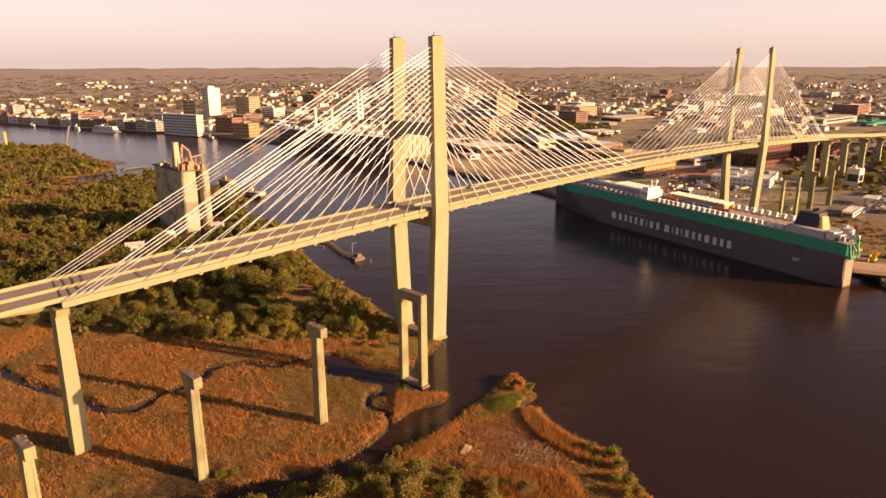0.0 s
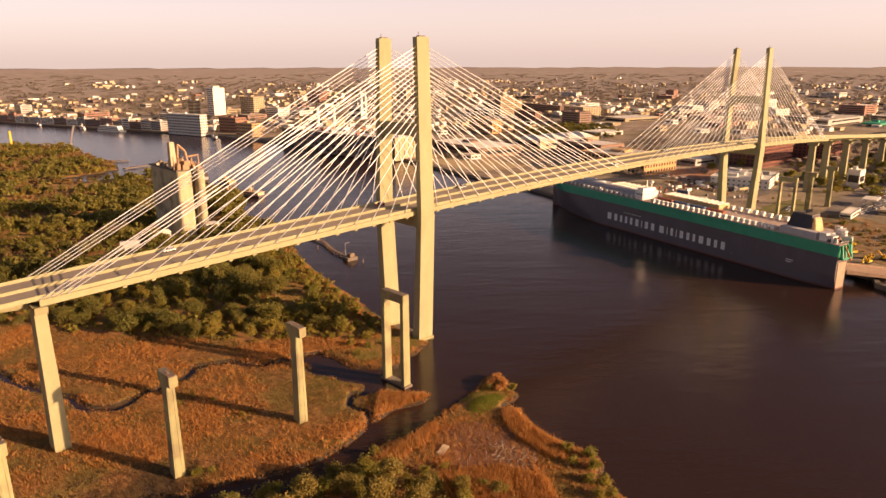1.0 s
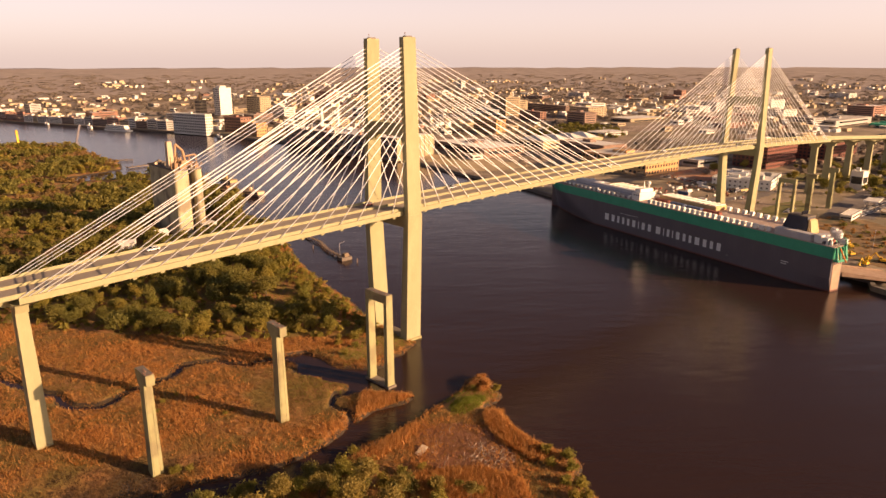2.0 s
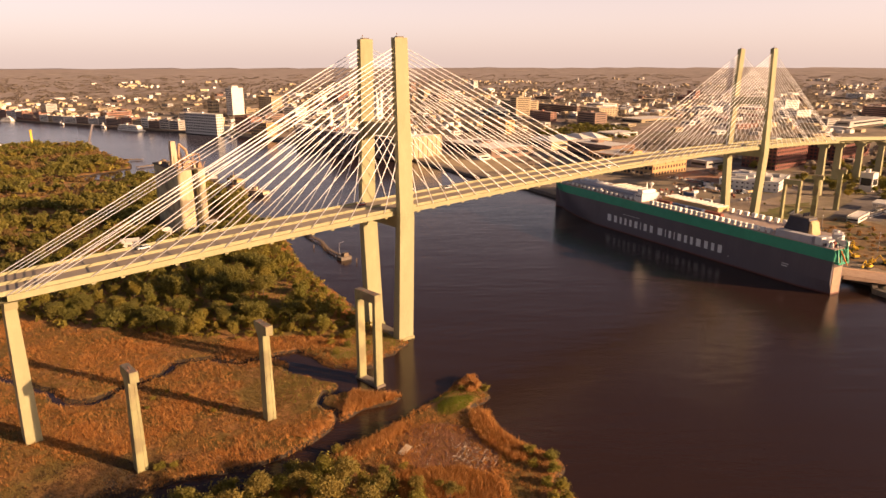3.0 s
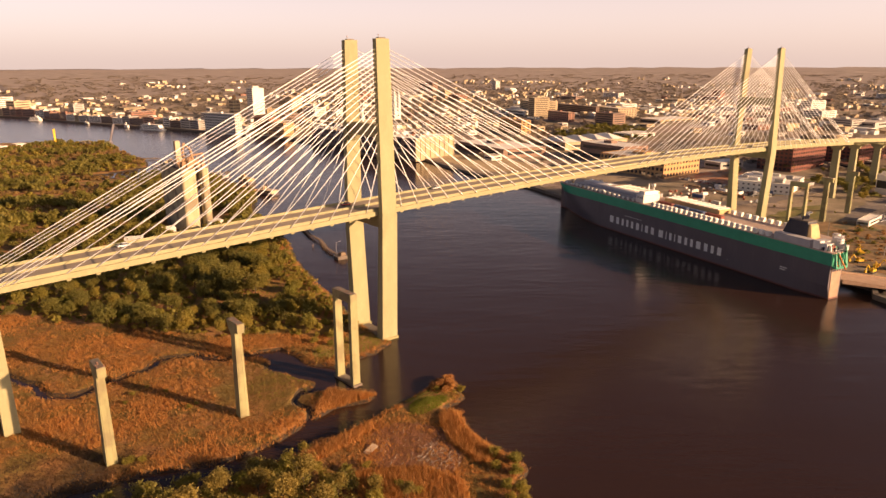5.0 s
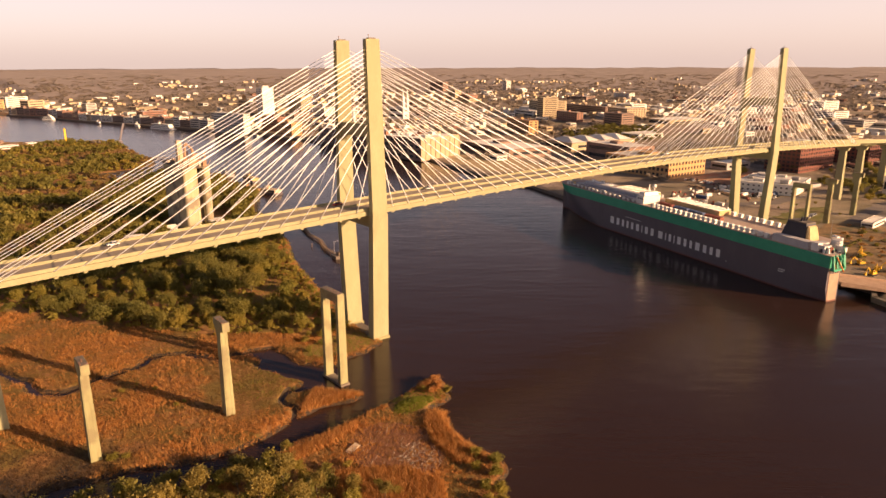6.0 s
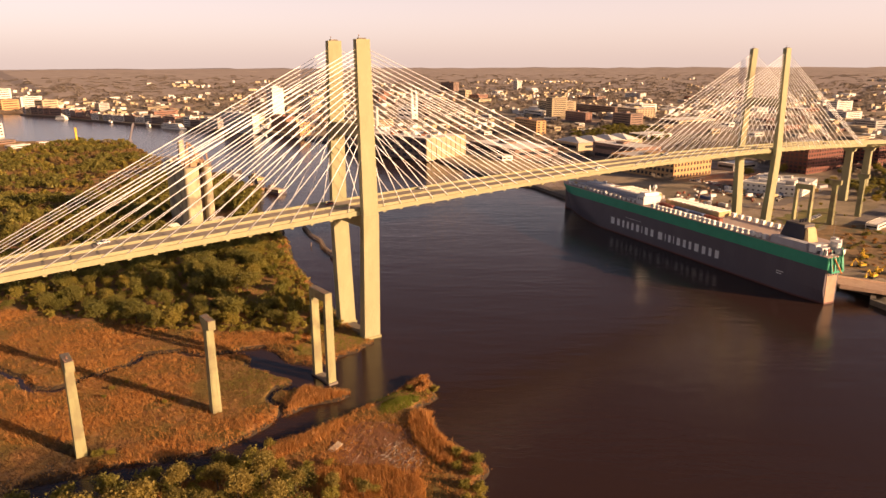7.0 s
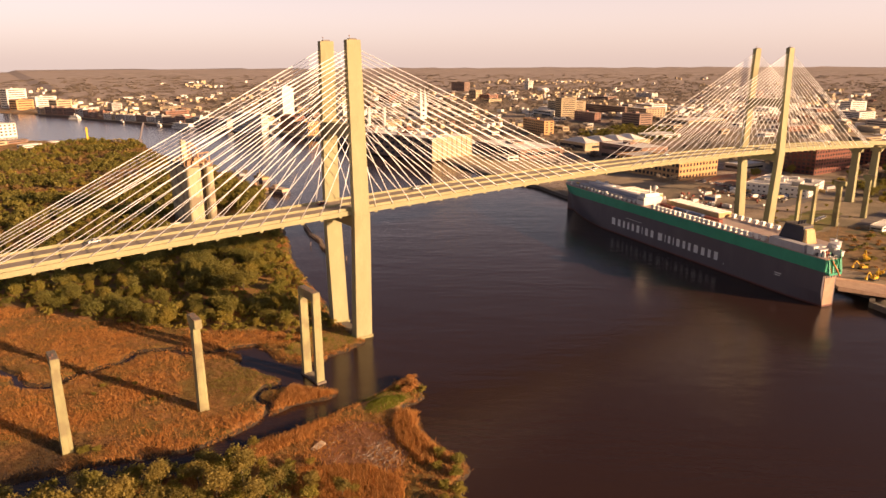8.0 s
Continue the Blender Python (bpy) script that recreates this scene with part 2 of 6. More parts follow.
def ground_material():
    """Marsh grass, mud by the water, duff under trees and pale city ground, told apart by height and place."""
    m = bpy.data.materials.new("ground")
    m.use_nodes = True
    n, l = m.node_tree.nodes, m.node_tree.links
    shader = n["Principled BSDF"]
    geo = n.new("ShaderNodeNewGeometry")
    xyz = n.new("ShaderNodeSeparateXYZ")
    l.new(geo.outputs["Position"], xyz.inputs[0])

    def tex(scale, detail=5.0):
        t = n.new("ShaderNodeTexNoise")
        t.inputs["Scale"].default_value, t.inputs["Detail"].default_value = scale, detail
        l.new(geo.outputs["Position"], t.inputs["Vector"])
        return t.outputs["Fac"]

    def fit(value, a, b):
        r = n.new("ShaderNodeMapRange")
        r.inputs["From Min"].default_value, r.inputs["From Max"].default_value = a, b
        l.new(value, r.inputs["Value"])
        return r.outputs[0]

    def mix(fac, a, b):
        x = n.new("ShaderNodeMix")
        x.data_type = "RGBA"
        for key, v in (("A", a), ("B", b)):
            if isinstance(v, tuple):
                x.inputs[key].default_value = (*v, 1)
            else:
                l.new(v, x.inputs[key])
        l.new(fac, x.inputs["Factor"])
        return x.outputs["Result"]

    straw = mix(fit(tex(0.9), 0.35, 0.65), (0.27, 0.12, 0.042), (0.42, 0.205, 0.07))
    green = mix(fit(tex(1.3), 0.35, 0.65), (0.155, 0.112, 0.027), (0.26, 0.165, 0.043))
    marsh = mix(fit(tex(0.06, 6), 0.44, 0.60), straw, green)
    mud = mix(fit(tex(0.5), 0.3, 0.7), (0.035, 0.024, 0.016), (0.065, 0.045, 0.03))
    wet = fit(xyz.outputs["Z"], 0.95, 0.62)
    land = mix(wet, marsh, mud)
    yard = mix(fit(tex(0.05, 7), 0.4, 0.6), (0.26, 0.185, 0.135), (0.42, 0.33, 0.265))
    scrub = mix(fit(tex(0.02, 8), 0.42, 0.58), (0.20, 0.16, 0.10), (0.32, 0.25, 0.17))
    yard = mix(fit(tex(0.35, 5), 0.56, 0.68), yard, (0.13, 0.095, 0.065))
    city = mix(fit(tex(0.008, 5), 0.40, 0.55), yard, scrub)
    land = mix(fit(xyz.outputs["X"], 140, 170), land, city)
    # far woods: distance haze is put into these pale pinkish greys
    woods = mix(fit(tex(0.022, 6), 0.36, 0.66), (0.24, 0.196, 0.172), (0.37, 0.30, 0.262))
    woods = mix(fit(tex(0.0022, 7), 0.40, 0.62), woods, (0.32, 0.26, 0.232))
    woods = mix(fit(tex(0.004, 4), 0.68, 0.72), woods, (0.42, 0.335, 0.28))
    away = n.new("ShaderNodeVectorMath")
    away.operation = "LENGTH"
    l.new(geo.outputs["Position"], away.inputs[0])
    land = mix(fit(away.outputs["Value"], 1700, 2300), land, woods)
    l.new(land, shader.inputs["Base Color"])
    shader.inputs["Roughness"].default_value = 0.95
    bump = n.new("ShaderNodeBump")
    bump.inputs["Strength"].default_value, bump.inputs["Distance"].default_value = 0.8, 0.35
    l.new(tex(2.5, 6), bump.inputs["Height"])
    l.new(bump.outputs[0], shader.inputs["Normal"])
    return m


GROUND = ground_material()
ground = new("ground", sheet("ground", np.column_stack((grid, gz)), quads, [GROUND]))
tagged(ground, "golden marsh and flat wooded land reaching the horizon", "ground", kind="structure")


def water_material():
    m = bpy.data.materials.new("river_water")
    m.use_nodes = True
    n, l = m.node_tree.nodes, m.node_tree.links
    shader = n["Principled BSDF"]
    shader.inputs["Base Color"].default_value = (0.033, 0.0165, 0.012, 1)
    shader.inputs["Roughness"].default_value = 0.19
    shader.inputs["IOR"].default_value = 1.33
    geo = n.new("ShaderNodeNewGeometry")
    mapping = n.new("ShaderNodeMapping")
    mapping.vector_type = "TEXTURE"
    mapping.inputs["Rotation"].default_value = (0, 0, radians(-38))
    mapping.inputs["Scale"].default_value = (3.0, 1.0, 1.0)
    l.new(geo.outputs["Position"], mapping.inputs[0])
    last = None
    for scale, dist, strength in ((0.045, 2.2, 0.15), (0.20, 0.55, 0.33), (1.3, 0.09, 0.36)):
        t = n.new("ShaderNodeTexNoise")
        t.inputs["Scale"].default_value, t.inputs["Detail"].default_value = scale, 4.0
        l.new(mapping.outputs[0], t.inputs["Vector"])
        b = n.new("ShaderNodeBump")
        b.inputs["Strength"].default_value, b.inputs["Distance"].default_value = strength, dist
        l.new(t.outputs["Fac"], b.inputs["Height"])
        if last:
            l.new(last, b.inputs["Normal"])
        last = b.outputs[0]
    l.new(last, shader.inputs["Normal"])
    return m


WATER = water_material()
wx, wy = np.linspace(-1600, 600, 23), np.linspace(-1400, 3000, 45)
wg = np.stack(np.meshgrid(wx, wy), -1).reshape(-1, 2)
wq = np.arange(len(wg)).reshape(len(wy), len(wx))
wq = np.stack((wq[:-1, :-1], wq[:-1, 1:], wq[1:, 1:], wq[1:, :-1]), -1).reshape(-1, 4)
water = new("water", sheet("water", np.column_stack((wg, np.zeros(len(wg)))), wq, [WATER]))
tagged(water, "wide dark brown tidal river with small ripples", "water", kind="structure")

RUBBLE = material("reddish_rubble", (0.20, 0.10, 0.07), (0.32, 0.18, 0.13), 0.8, 0.95, bump=0.3)
# ---- the cable-stayed bridge ----
YC = 0.5
TOWERS = (-3.1, 331.9)
profile = np.polyfit(
    (-420, -300, -163, -117, -77, -42, 0, 43, 87, 165, 240, 325, 394, 460, 540, 634, 800),
    (37.5, 44.5, 51.6, 53.4, 54.4, 55.5, 56.8, 57.9, 58.9, 59.8, 59.9, 58.3, 54.6, 51.2, 46.8, 41.6, 32.0), 5)


def deck_z(x):
    """The underside of the edge beam; the roadway lies 2 m above it."""
    return float(np.polyval(profile, x))


def along(bm, x0, x1, step, section):
    """A bar along the bridge with the given outline of (y, z above the edge beam's underside)."""
    n = max(1, int(round((x1 - x0) / step)))
    rings = []
    for k in range(n + 1):
        x = x0 + (x1 - x0) * k / n
        rings.append([bm.verts.new((x, YC + y, deck_z(x) + z)) for y, z in (section(x) if callable(section) else section)])
    m = len(rings[0])
    for a, b in zip(rings, rings[1:]):
        for k in range(m):
            bm.faces.new((a[k], a[(k + 1) % m], b[(k + 1) % m], b[k]))
    bm.faces.new(rings[0])
    bm.faces.new(rings[-1][::-1])


def block(y0, y1, z0, z1):
    return [(y0, z0), (y1, z0), (y1, z1), (y0, z1)]


bridge = thing("cable_stayed_bridge", "long pale concrete cable-stayed road bridge over the river", "bridge")
X0, X1, E0, E1 = -420.0, 800.0, -148.0, 483.0
part("deck_slab", one(along, E0, E1, 12, block(-11.0, 11.0, 1.55, 1.93)), CONCRETE, bridge)
for s in (-1, 1):
    bm = one(along, E0, E1, 12, [(s * 11.0, 0.0), (s * 12.0, 0.0), (s * 12.0, 1.9), (s * 11.0, 1.9)])
    part("edge_beam", bm, CONCRETE, bridge)
    part("roadway", one(along, X0, X1, 12, block(*sorted((s * 0.6, s * 10.3)), 1.93, 2.0)), ASPHALT, bridge, "worn grey asphalt carriageway")
    part("parapet", one(along, X0, X1, 12, [(s * 10.4, 1.9), (s * 11.2, 1.9), (s * 10.85, 3.0), (s * 10.6, 3.0)]), CONCRETE, bridge)
part("median_barrier", one(along, X0, X1, 12, [(-0.5, 1.9), (0.5, 1.9), (0.2, 2.9), (-0.2, 2.9)]), CONCRETE, bridge)
PIERS = (-420, -400, -355, -305, -255, -200, E0 + 1.5, E1 - 1.5, 519.5, 575.6, 638.5, 700, 760, 800)
for a, b in zip(PIERS, PIERS[1:]):
    if a < E0 + 2 and b > E1 - 2:
        continue

    def haunched(x, a=a, b=b):
        """A box girder, deep over its piers and slender at midspan."""
        low_ = -0.3 - 2.3 * abs(2 * (x - a) / (b - a) - 1) ** 2.2
        return [(-5, low_), (5, low_), (6.5, 1.5), (11.2, 1.7), (11.2, 1.92), (-11.2, 1.92), (-11.2, 1.7), (-6.5, 1.5)]

    part("approach_girder", one(along, a, b, 4, haunched), CONCRETE, bridge)


def leg(bm, x, s):
    """One leg: it leans out from its top to the roadway, then in to its foot."""
    def ring(z, inner, outer, half):
        return [(x - half, YC + s * inner, z), (x + half, YC + s * inner, z), (x + half, YC + s * outer, z), (x - half, YC + s * outer, z)]
    a, b, c, d = ring(0.6, 8.9, 13.3, 3.9), ring(57.2, 12.4, 15.4, 3.75), ring(57.2, 12.5, 15.25, 3.6), ring(128.5, 10.6, 13.2, 3.1)
    hexa(bm, a, b)
    hexa(bm, c, d)


def stay_height(k):
    """Where the stay k (0 next to the tower) meets its leg."""
    return 80 + 44.5 * (k / 17) ** 0.62


MAIN = [9 + 8.7 * k for k in range(18)]
BACK = [9 + 8.7 * k for k in range(14)] + [137.5, 140.0, 142.4, 144.8]
bm = bmesh.new()
box(bm, -0.35, 0.35, -0.5, 0.5, -0.45, 0.45)
anchor_mesh = mesh_of("cable_anchor", bm, CONCRETE)
bm = bmesh.new()
hexa(bm, rect(-0.5, 0.5, -0.3, 0.3, -0.7), rect(-0.8, 0.8, -0.5, 0.5, 0.0))
bracket_mesh = mesh_of("stay_bracket", bm, CONCRETE)
for tx, d in ((TOWERS[0], 1), (TOWERS[1], -1)):
    for s in (-1, 1):
        limb = part("tower_leg", one(leg, tx, s), CONCRETE, bridge)
        for run, way in ((MAIN, d), (BACK, -d)):
            for k, reach in enumerate(run):
                z = stay_height(k)
                f = (z - 57.2) / (128.5 - 57.2)
                y = YC + s * (13.9 + f * (11.9 - 13.9))
                half = 3.6 - 0.5 * f
                top = Vector((tx + way * (half + 0.1), y, z))
                x = tx + way * reach
                foot = Vector((x, YC + s * 11.5, deck_z(x) + 1.8))
                part("stay_cable", one(rod, foot, top, 0.17, seg=6), CABLE, bridge, smooth=True)
                placed("cable_anchor", anchor_mesh, limb, pose(tx + way * (half + 0.2), y, z - 0.3))
                if k < 14 or way == d:
                    placed("stay_bracket", bracket_mesh, bridge, pose(x - way * 0.4, YC + s * 11.9, deck_z(x) + 0.15))
    bm = bmesh.new()
    hexa(bm, rect(tx - 2.4, tx + 2.4, YC - 12.0, YC + 12.0, 89.5), rect(tx - 2.4, tx + 2.4, YC - 11.9, YC + 11.9, 94.6))
    for s in (-1, 1):
        low = [(tx - 2.4, YC + s * 11.0, 86.5), (tx + 2.4, YC + s * 11.0, 86.5), (tx + 2.4, YC + s * 12.3, 86.5), (tx - 2.4, YC + s * 12.3, 86.5)]
        high = [(tx - 2.4, YC + s * 8.6, 89.6), (tx + 2.4, YC + s * 8.6, 89.6), (tx + 2.4, YC + s * 12.2, 89.6), (tx - 2.4, YC + s * 12.2, 89.6)]
        hexa(bm, low, high)
    part("cross_beam", bm, CONCRETE, bridge)
    z = deck_z(tx)
    part("cross_beam", one(box, tx - 2.8, tx + 2.8, YC - 12.8, YC + 12.8, z - 5.6, z - 0.5), CONCRETE, bridge)
    for s in (-1, 1):
        part("footing", one(box, tx - 4.3, tx + 4.3, YC + s * 11.1 - 2.7, YC + s * 11.1 + 2.7, -3, 1.1), OLD_CONCRETE, bridge)
    part("foundation_beam", one(box, tx - 3.0, tx + 3.0, YC - 8.4, YC + 8.4, -3, 0.7), DARK_CONCRETE, bridge)


def bridge_pier(bm, x):
    z = deck_z(x)
    hexa(bm, rect(x - 2.4, x + 2.4, YC - 3.2, YC + 3.2, -0.5), rect(x - 1.7, x + 1.7, YC - 2.6, YC + 2.6, z - 5.0))
    hexa(bm, rect(x - 1.8, x + 1.8, YC - 4.2, YC + 4.2, z - 5.0), rect(x - 1.8, x + 1.8, YC - 5.2, YC + 5.2, z - 2.2))
    hexa(bm, rect(x - 2.6, x + 2.6, YC - 6.0, YC + 6.0, z - 2.2), rect(x - 3.4, x + 3.4, YC - 11.0, YC + 11.0, z - 0.3))


for x in PIERS[1:-1]:
    part("pier", one(bridge_pier, x), CONCRETE, bridge)

for limb in [ob for ob in scene.objects if ob.name.startswith("tower_leg")]:
    top = max(v.co.z for v in limb.data.vertices)
    rim_ = [v.co for v in limb.data.vertices if v.co.z > top - 0.5]
    c = sum(rim_, Vector()) / len(rim_)
    part("beacon_post", one(rod, (c.x - 1.2, c.y, top - 0.1), (c.x - 1.2, c.y, top + 1.3), 0.1, seg=6), DARK_CONCRETE, limb)
    part("beacon_lamp", one(rod, (c.x - 1.2, c.y, top + 1.3), (c.x - 1.2, c.y, top + 1.7), 0.22, seg=8), RUBBLE, limb, "dull red aviation beacon")
    part("parapet_rail", one(box, c.x - 1.6, c.x + 1.6, c.y - 0.9, c.y + 0.9, top, top + 0.5), DARK_CONCRETE, limb)

# ---- piers of the demolished bridge ----
def old_pier(x, y, turn, top, w=1.2, deep=3.2, cap=4.15):
    """A fluted shaft near one end of a cap whose underside tapers to its free end."""
    p = thing("old_bridge_pier", "weathered concrete pier remaining from a demolished bridge", "pier", "old bridge piers", pose(x, y, 0, 0, 0, turn))
    front, foot = -cap + 2.6, -cap + 2.2
    bm = bmesh.new()
    hexa(bm, rect(-w * 1.5, w * 1.2, foot, foot + deep * 1.15, -1.0), rect(-w, w, front, front + deep, top - 3.2))
    part("shaft", bm, OLD_CONCRETE, p)
    for u in (-0.55, 0.55):
        part("flute", one(hexa, rect((u * 1.35 - 0.15) * w - 0.28, (u * 1.35 - 0.15) * w + 0.28, foot - 0.12, foot + 0.3, -1.0), rect(u * w - 0.22, u * w + 0.22, front - 0.12, front + 0.2, top - 3.2)), OLD_CONCRETE, p)
    bm = bmesh.new()
    hexa(bm, rect(-w, w, front - 0.1, front + deep, top - 5.6), rect(-w * 1.02, w * 1.02, front - 0.1, cap - 0.2, top - 2.4))
    hexa(bm, rect(-w * 1.04, w * 1.04, -cap, front + deep, top - 3.3), rect(-w * 1.04, w * 1.04, -cap, cap - 0.1, top - 2.3))
    box(bm, -w * 1.06, w * 1.06, -cap - 0.05, cap, top - 2.4, top)
    bevel(bm, 0.07)
    part("cap", bm, OLD_CONCRETE, p, "chipped concrete pier cap")
    part("cap_top", one(box, -w * 0.95, w * 0.95, -cap + 0.2, cap - 0.2, top - 0.1, top + 0.06), DARK_CONCRETE, p, "dark stained top of the cap")
    rr = np.random.RandomState(int(abs(x)))
    for k in range(9):
        cx, cy, r = rr.uniform(-w, w), rr.uniform(-cap, cap), rr.uniform(0.12, 0.35)
        part("rubble_block", one(hexa, rect(cx - r, cx + r, cy - r, cy + r * 1.6, top - 0.05), rect(cx - r * 0.5, cx + r * 0.6, cy - r * 0.6, cy + r, top + r * 0.7)), RUBBLE, p, "broken concrete rubble")
    return p


for x, y, turn, top in ((-168.2, -44.2, 4, 32.4), (-125.2, -39.5, 1, 33.8), (-82.1, -37.8, 1, 36.0)):
    old_pier(x, y, turn, top)


def old_frame(x, y, turn, top, half=5.2):
    p = thing("old_bridge_portal_pier", "two-legged concrete portal remaining from a demolished bridge", "pier", "old bridge piers", pose(x, y, 0, 0, 0, turn))
    for s in (-1, 1):
        part("frame_leg", one(hexa, rect(-1.7, 1.6, s * half - 0.95, s * half + 0.95, -1.0), rect(-1.5, 1.5, s * half - 0.8, s * half + 0.8, top - 3.3)), OLD_CONCRETE, p)
    bm = one(box, -1.5, 1.5, -half - 0.9, half + 0.9, top - 3.3, top)
    bevel(bm, 0.08)
    part("frame_beam", bm, OLD_CONCRETE, p)
    part("beam_top", one(box, -1.3, 1.3, -half - 0.6, half + 0.6, top - 0.1, top + 0.06), DARK_CONCRETE, p, "dark stained top of the beam")
    rr = np.random.RandomState(int(abs(x)) + 3)
    for k in range(10):
        cx, cy, r = rr.uniform(-1.0, 1.0), rr.uniform(-half, half), rr.uniform(0.1, 0.32)
        part("rubble_block", one(hexa, rect(cx - r, cx + r, cy - r, cy + r * 1.6, top), rect(cx - r * 0.5, cx + r * 0.6, cy - r * 0.6, cy + r, top + r * 0.8)), RUBBLE, p, "broken concrete rubble")
    part("plinth", one(box, -2.0, 1.9, -half - 1.7, half + 1.7, -2, 0.8), DARK_CONCRETE, p)
    return p


old_frame(-38.9, -36.0, 3, 36.8)
old_frame(330, -37, 0, 38)
for x in (378, 424):
    old_pier(x, -36, 0, 36)

# ---- the car carrier ----
SHIP_LONG, SHIP_WIDE = 262.0, 32.3
SHIP_TURN = math.degrees(math.atan2(0.973, 0.2308))
ship = thing("car_carrier", "huge dark grey car carrier with a green top band", "ship", at=pose(200.4, -115.9, 0, 0, 0, SHIP_TURN))
NAVY = material("dark_blue_paint", (0.020, 0.022, 0.040), (0.030, 0.032, 0.055), 0.3, 0.5, bump=0.05)
GREY_PAINT = material("grey_paint", (0.30, 0.29, 0.30), (0.38, 0.37, 0.38), 0.3, 0.6, bump=0.05)
TAN_ROOF = material("tan_deck_paint", (0.48, 0.34, 0.16), (0.60, 0.44, 0.22), 0.3, 0.7, bump=0.1)
RUST_RED = material("red_brown_paint", (0.20, 0.05, 0.035), (0.28, 0.08, 0.05), 0.4, 0.7, bump=0.15)
STEEL_BLUE = material("blue_container_paint", (0.04, 0.07, 0.15), (0.06, 0.10, 0.20), 0.4, 0.6, bump=0.1)
DECK_PAINT = material("worn_pink_grey_deck", (0.36, 0.26, 0.22), (0.50, 0.38, 0.32), 0.12, 0.8, bump=0.1, reach=0, c=(0.44, 0.36, 0.32))
RAMP = material("worn_steel_ramp", (0.30, 0.19, 0.13), (0.42, 0.28, 0.20), 0.3, 0.7, bump=0.15, reach=0.1)
AFT_GREY = material("pale_grey_paint", (0.40, 0.385, 0.40), (0.48, 0.465, 0.48), 0.2, 0.6, bump=0.05)
GLASS = material("dark_window_glass", (0.030, 0.032, 0.038), (0.045, 0.048, 0.055), 0.5, 0.12, bump=0)
ORANGE = material("orange_paint", (0.55, 0.16, 0.03), (0.65, 0.22, 0.05), 0.5, 0.5, bump=0.05)


def hull_half(s, z):
    """Half the hull's width s metres from its stern, at height z."""
    full = SHIP_WIDE / 2
    flare = min(1, max(0, z / 24)) ** 0.8
    start, end = 184 + 48 * flare, 251 + 11 * flare
    if s > start:
        full *= max(0.0, 1 - min(1, (s - start) / (end - start)) ** (1.5 + 0.6 * flare))
    if s < 22 and z < 7:
        full *= 1 - 0.16 * (1 - s / 22) * (1 - z / 7)
    return full


STERN = 3.4


def hull_band(bm, z0, z1, rows, count=80):
    """Both sides of the hull between two heights; local x runs forward, the port side lies at y = 0."""
    rings = []
    for k in range(count + 1):
        s = STERN + (SHIP_LONG - STERN) * k / count
        zs = [z0 + (z1 - z0) * r / rows for r in range(rows + 1)]
        port = [(s, -SHIP_WIDE / 2 + hull_half(s, z), z) for z in zs]
        star = [(s, max(-SHIP_WIDE / 2 - hull_half(s, z), -9.5 - 1.05 * (s - STERN)), z) for z in zs[::-1]]
        rings.append([bm.verts.new(p) for p in port + star])
    m = 2 * rows + 2
    for a, b in zip(rings, rings[1:]):
        for k in range(m):
            bm.faces.new((a[k], b[k], b[(k + 1) % m], a[(k + 1) % m]))
    bm.faces.new(rings[0])
    bm.faces.new(rings[-1])


hull = part("hull", one(hull_band, 0.9, 18.4, 8), HULL, ship)
part("boot_topping", one(hull_band, -3.0, 0.9, 2), BOOT, ship, "dull red waterline paint")
part("green_band", one(hull_band, 18.4, 24.6, 2), GREEN, ship, "bright green painted band")
bm = bmesh.new()
outline = [(x, -SHIP_WIDE / 2 + 0.985 * hull_half(x, 25)) for x in (STERN + (SHIP_LONG - STERN) * k / 60 for k in range(59))]
outline += [(x, max(-SHIP_WIDE - y, -9.4 - 1.05 * (x - STERN))) for x, y in outline[::-1]]
prism(bm, outline[::-1], 24.6, 25.0)
part("weather_deck", bm, DECK_PAINT, ship, "worn pinkish grey weather deck")
# the white letters of the ship's side become plain bars
bm = one(box, -0.5, 0.5, -0.02, 0.06, 0, 1)
bar_mesh = mesh_of("letter_bar", bm, LETTER)
for word, head, tail in (((6.2, 4.7, 3.4, 3.4, 3.6, 4.6, 1.2, 4.5, 4.3), 177.6, 130.7), ((6.2, 1.2, 3.4, 1.2, 4.6, 3.7, 3.4, 5.6, 4.3, 3.7, 4.7), 126.9, 72.7)):
    gap_ = (head - tail - 0.8 * sum(word)) / (len(word) - 1)
    s = head
    for w in (0.8 * w for w in word):
        placed("letter_bar", bar_mesh, hull, Matrix.LocRotScale((s - w / 2, 0.0, 6.0), None, (w * 0.8, 1, 4.9)))
        s -= w + gap_
for s, w, z in ((30.0, 4.5, 10.4), (30.5, 3.6, 9.2), (68.0, 0.5, 5.0)):
    placed("letter_bar", bar_mesh, hull, Matrix.LocRotScale((s, 0.0, z), None, (w, 1, 0.45)))
placed("letter_bar", bar_mesh, hull, Matrix.LocRotScale((152.5, 0.0, 13.4), None, (17, 1, 0.22)))
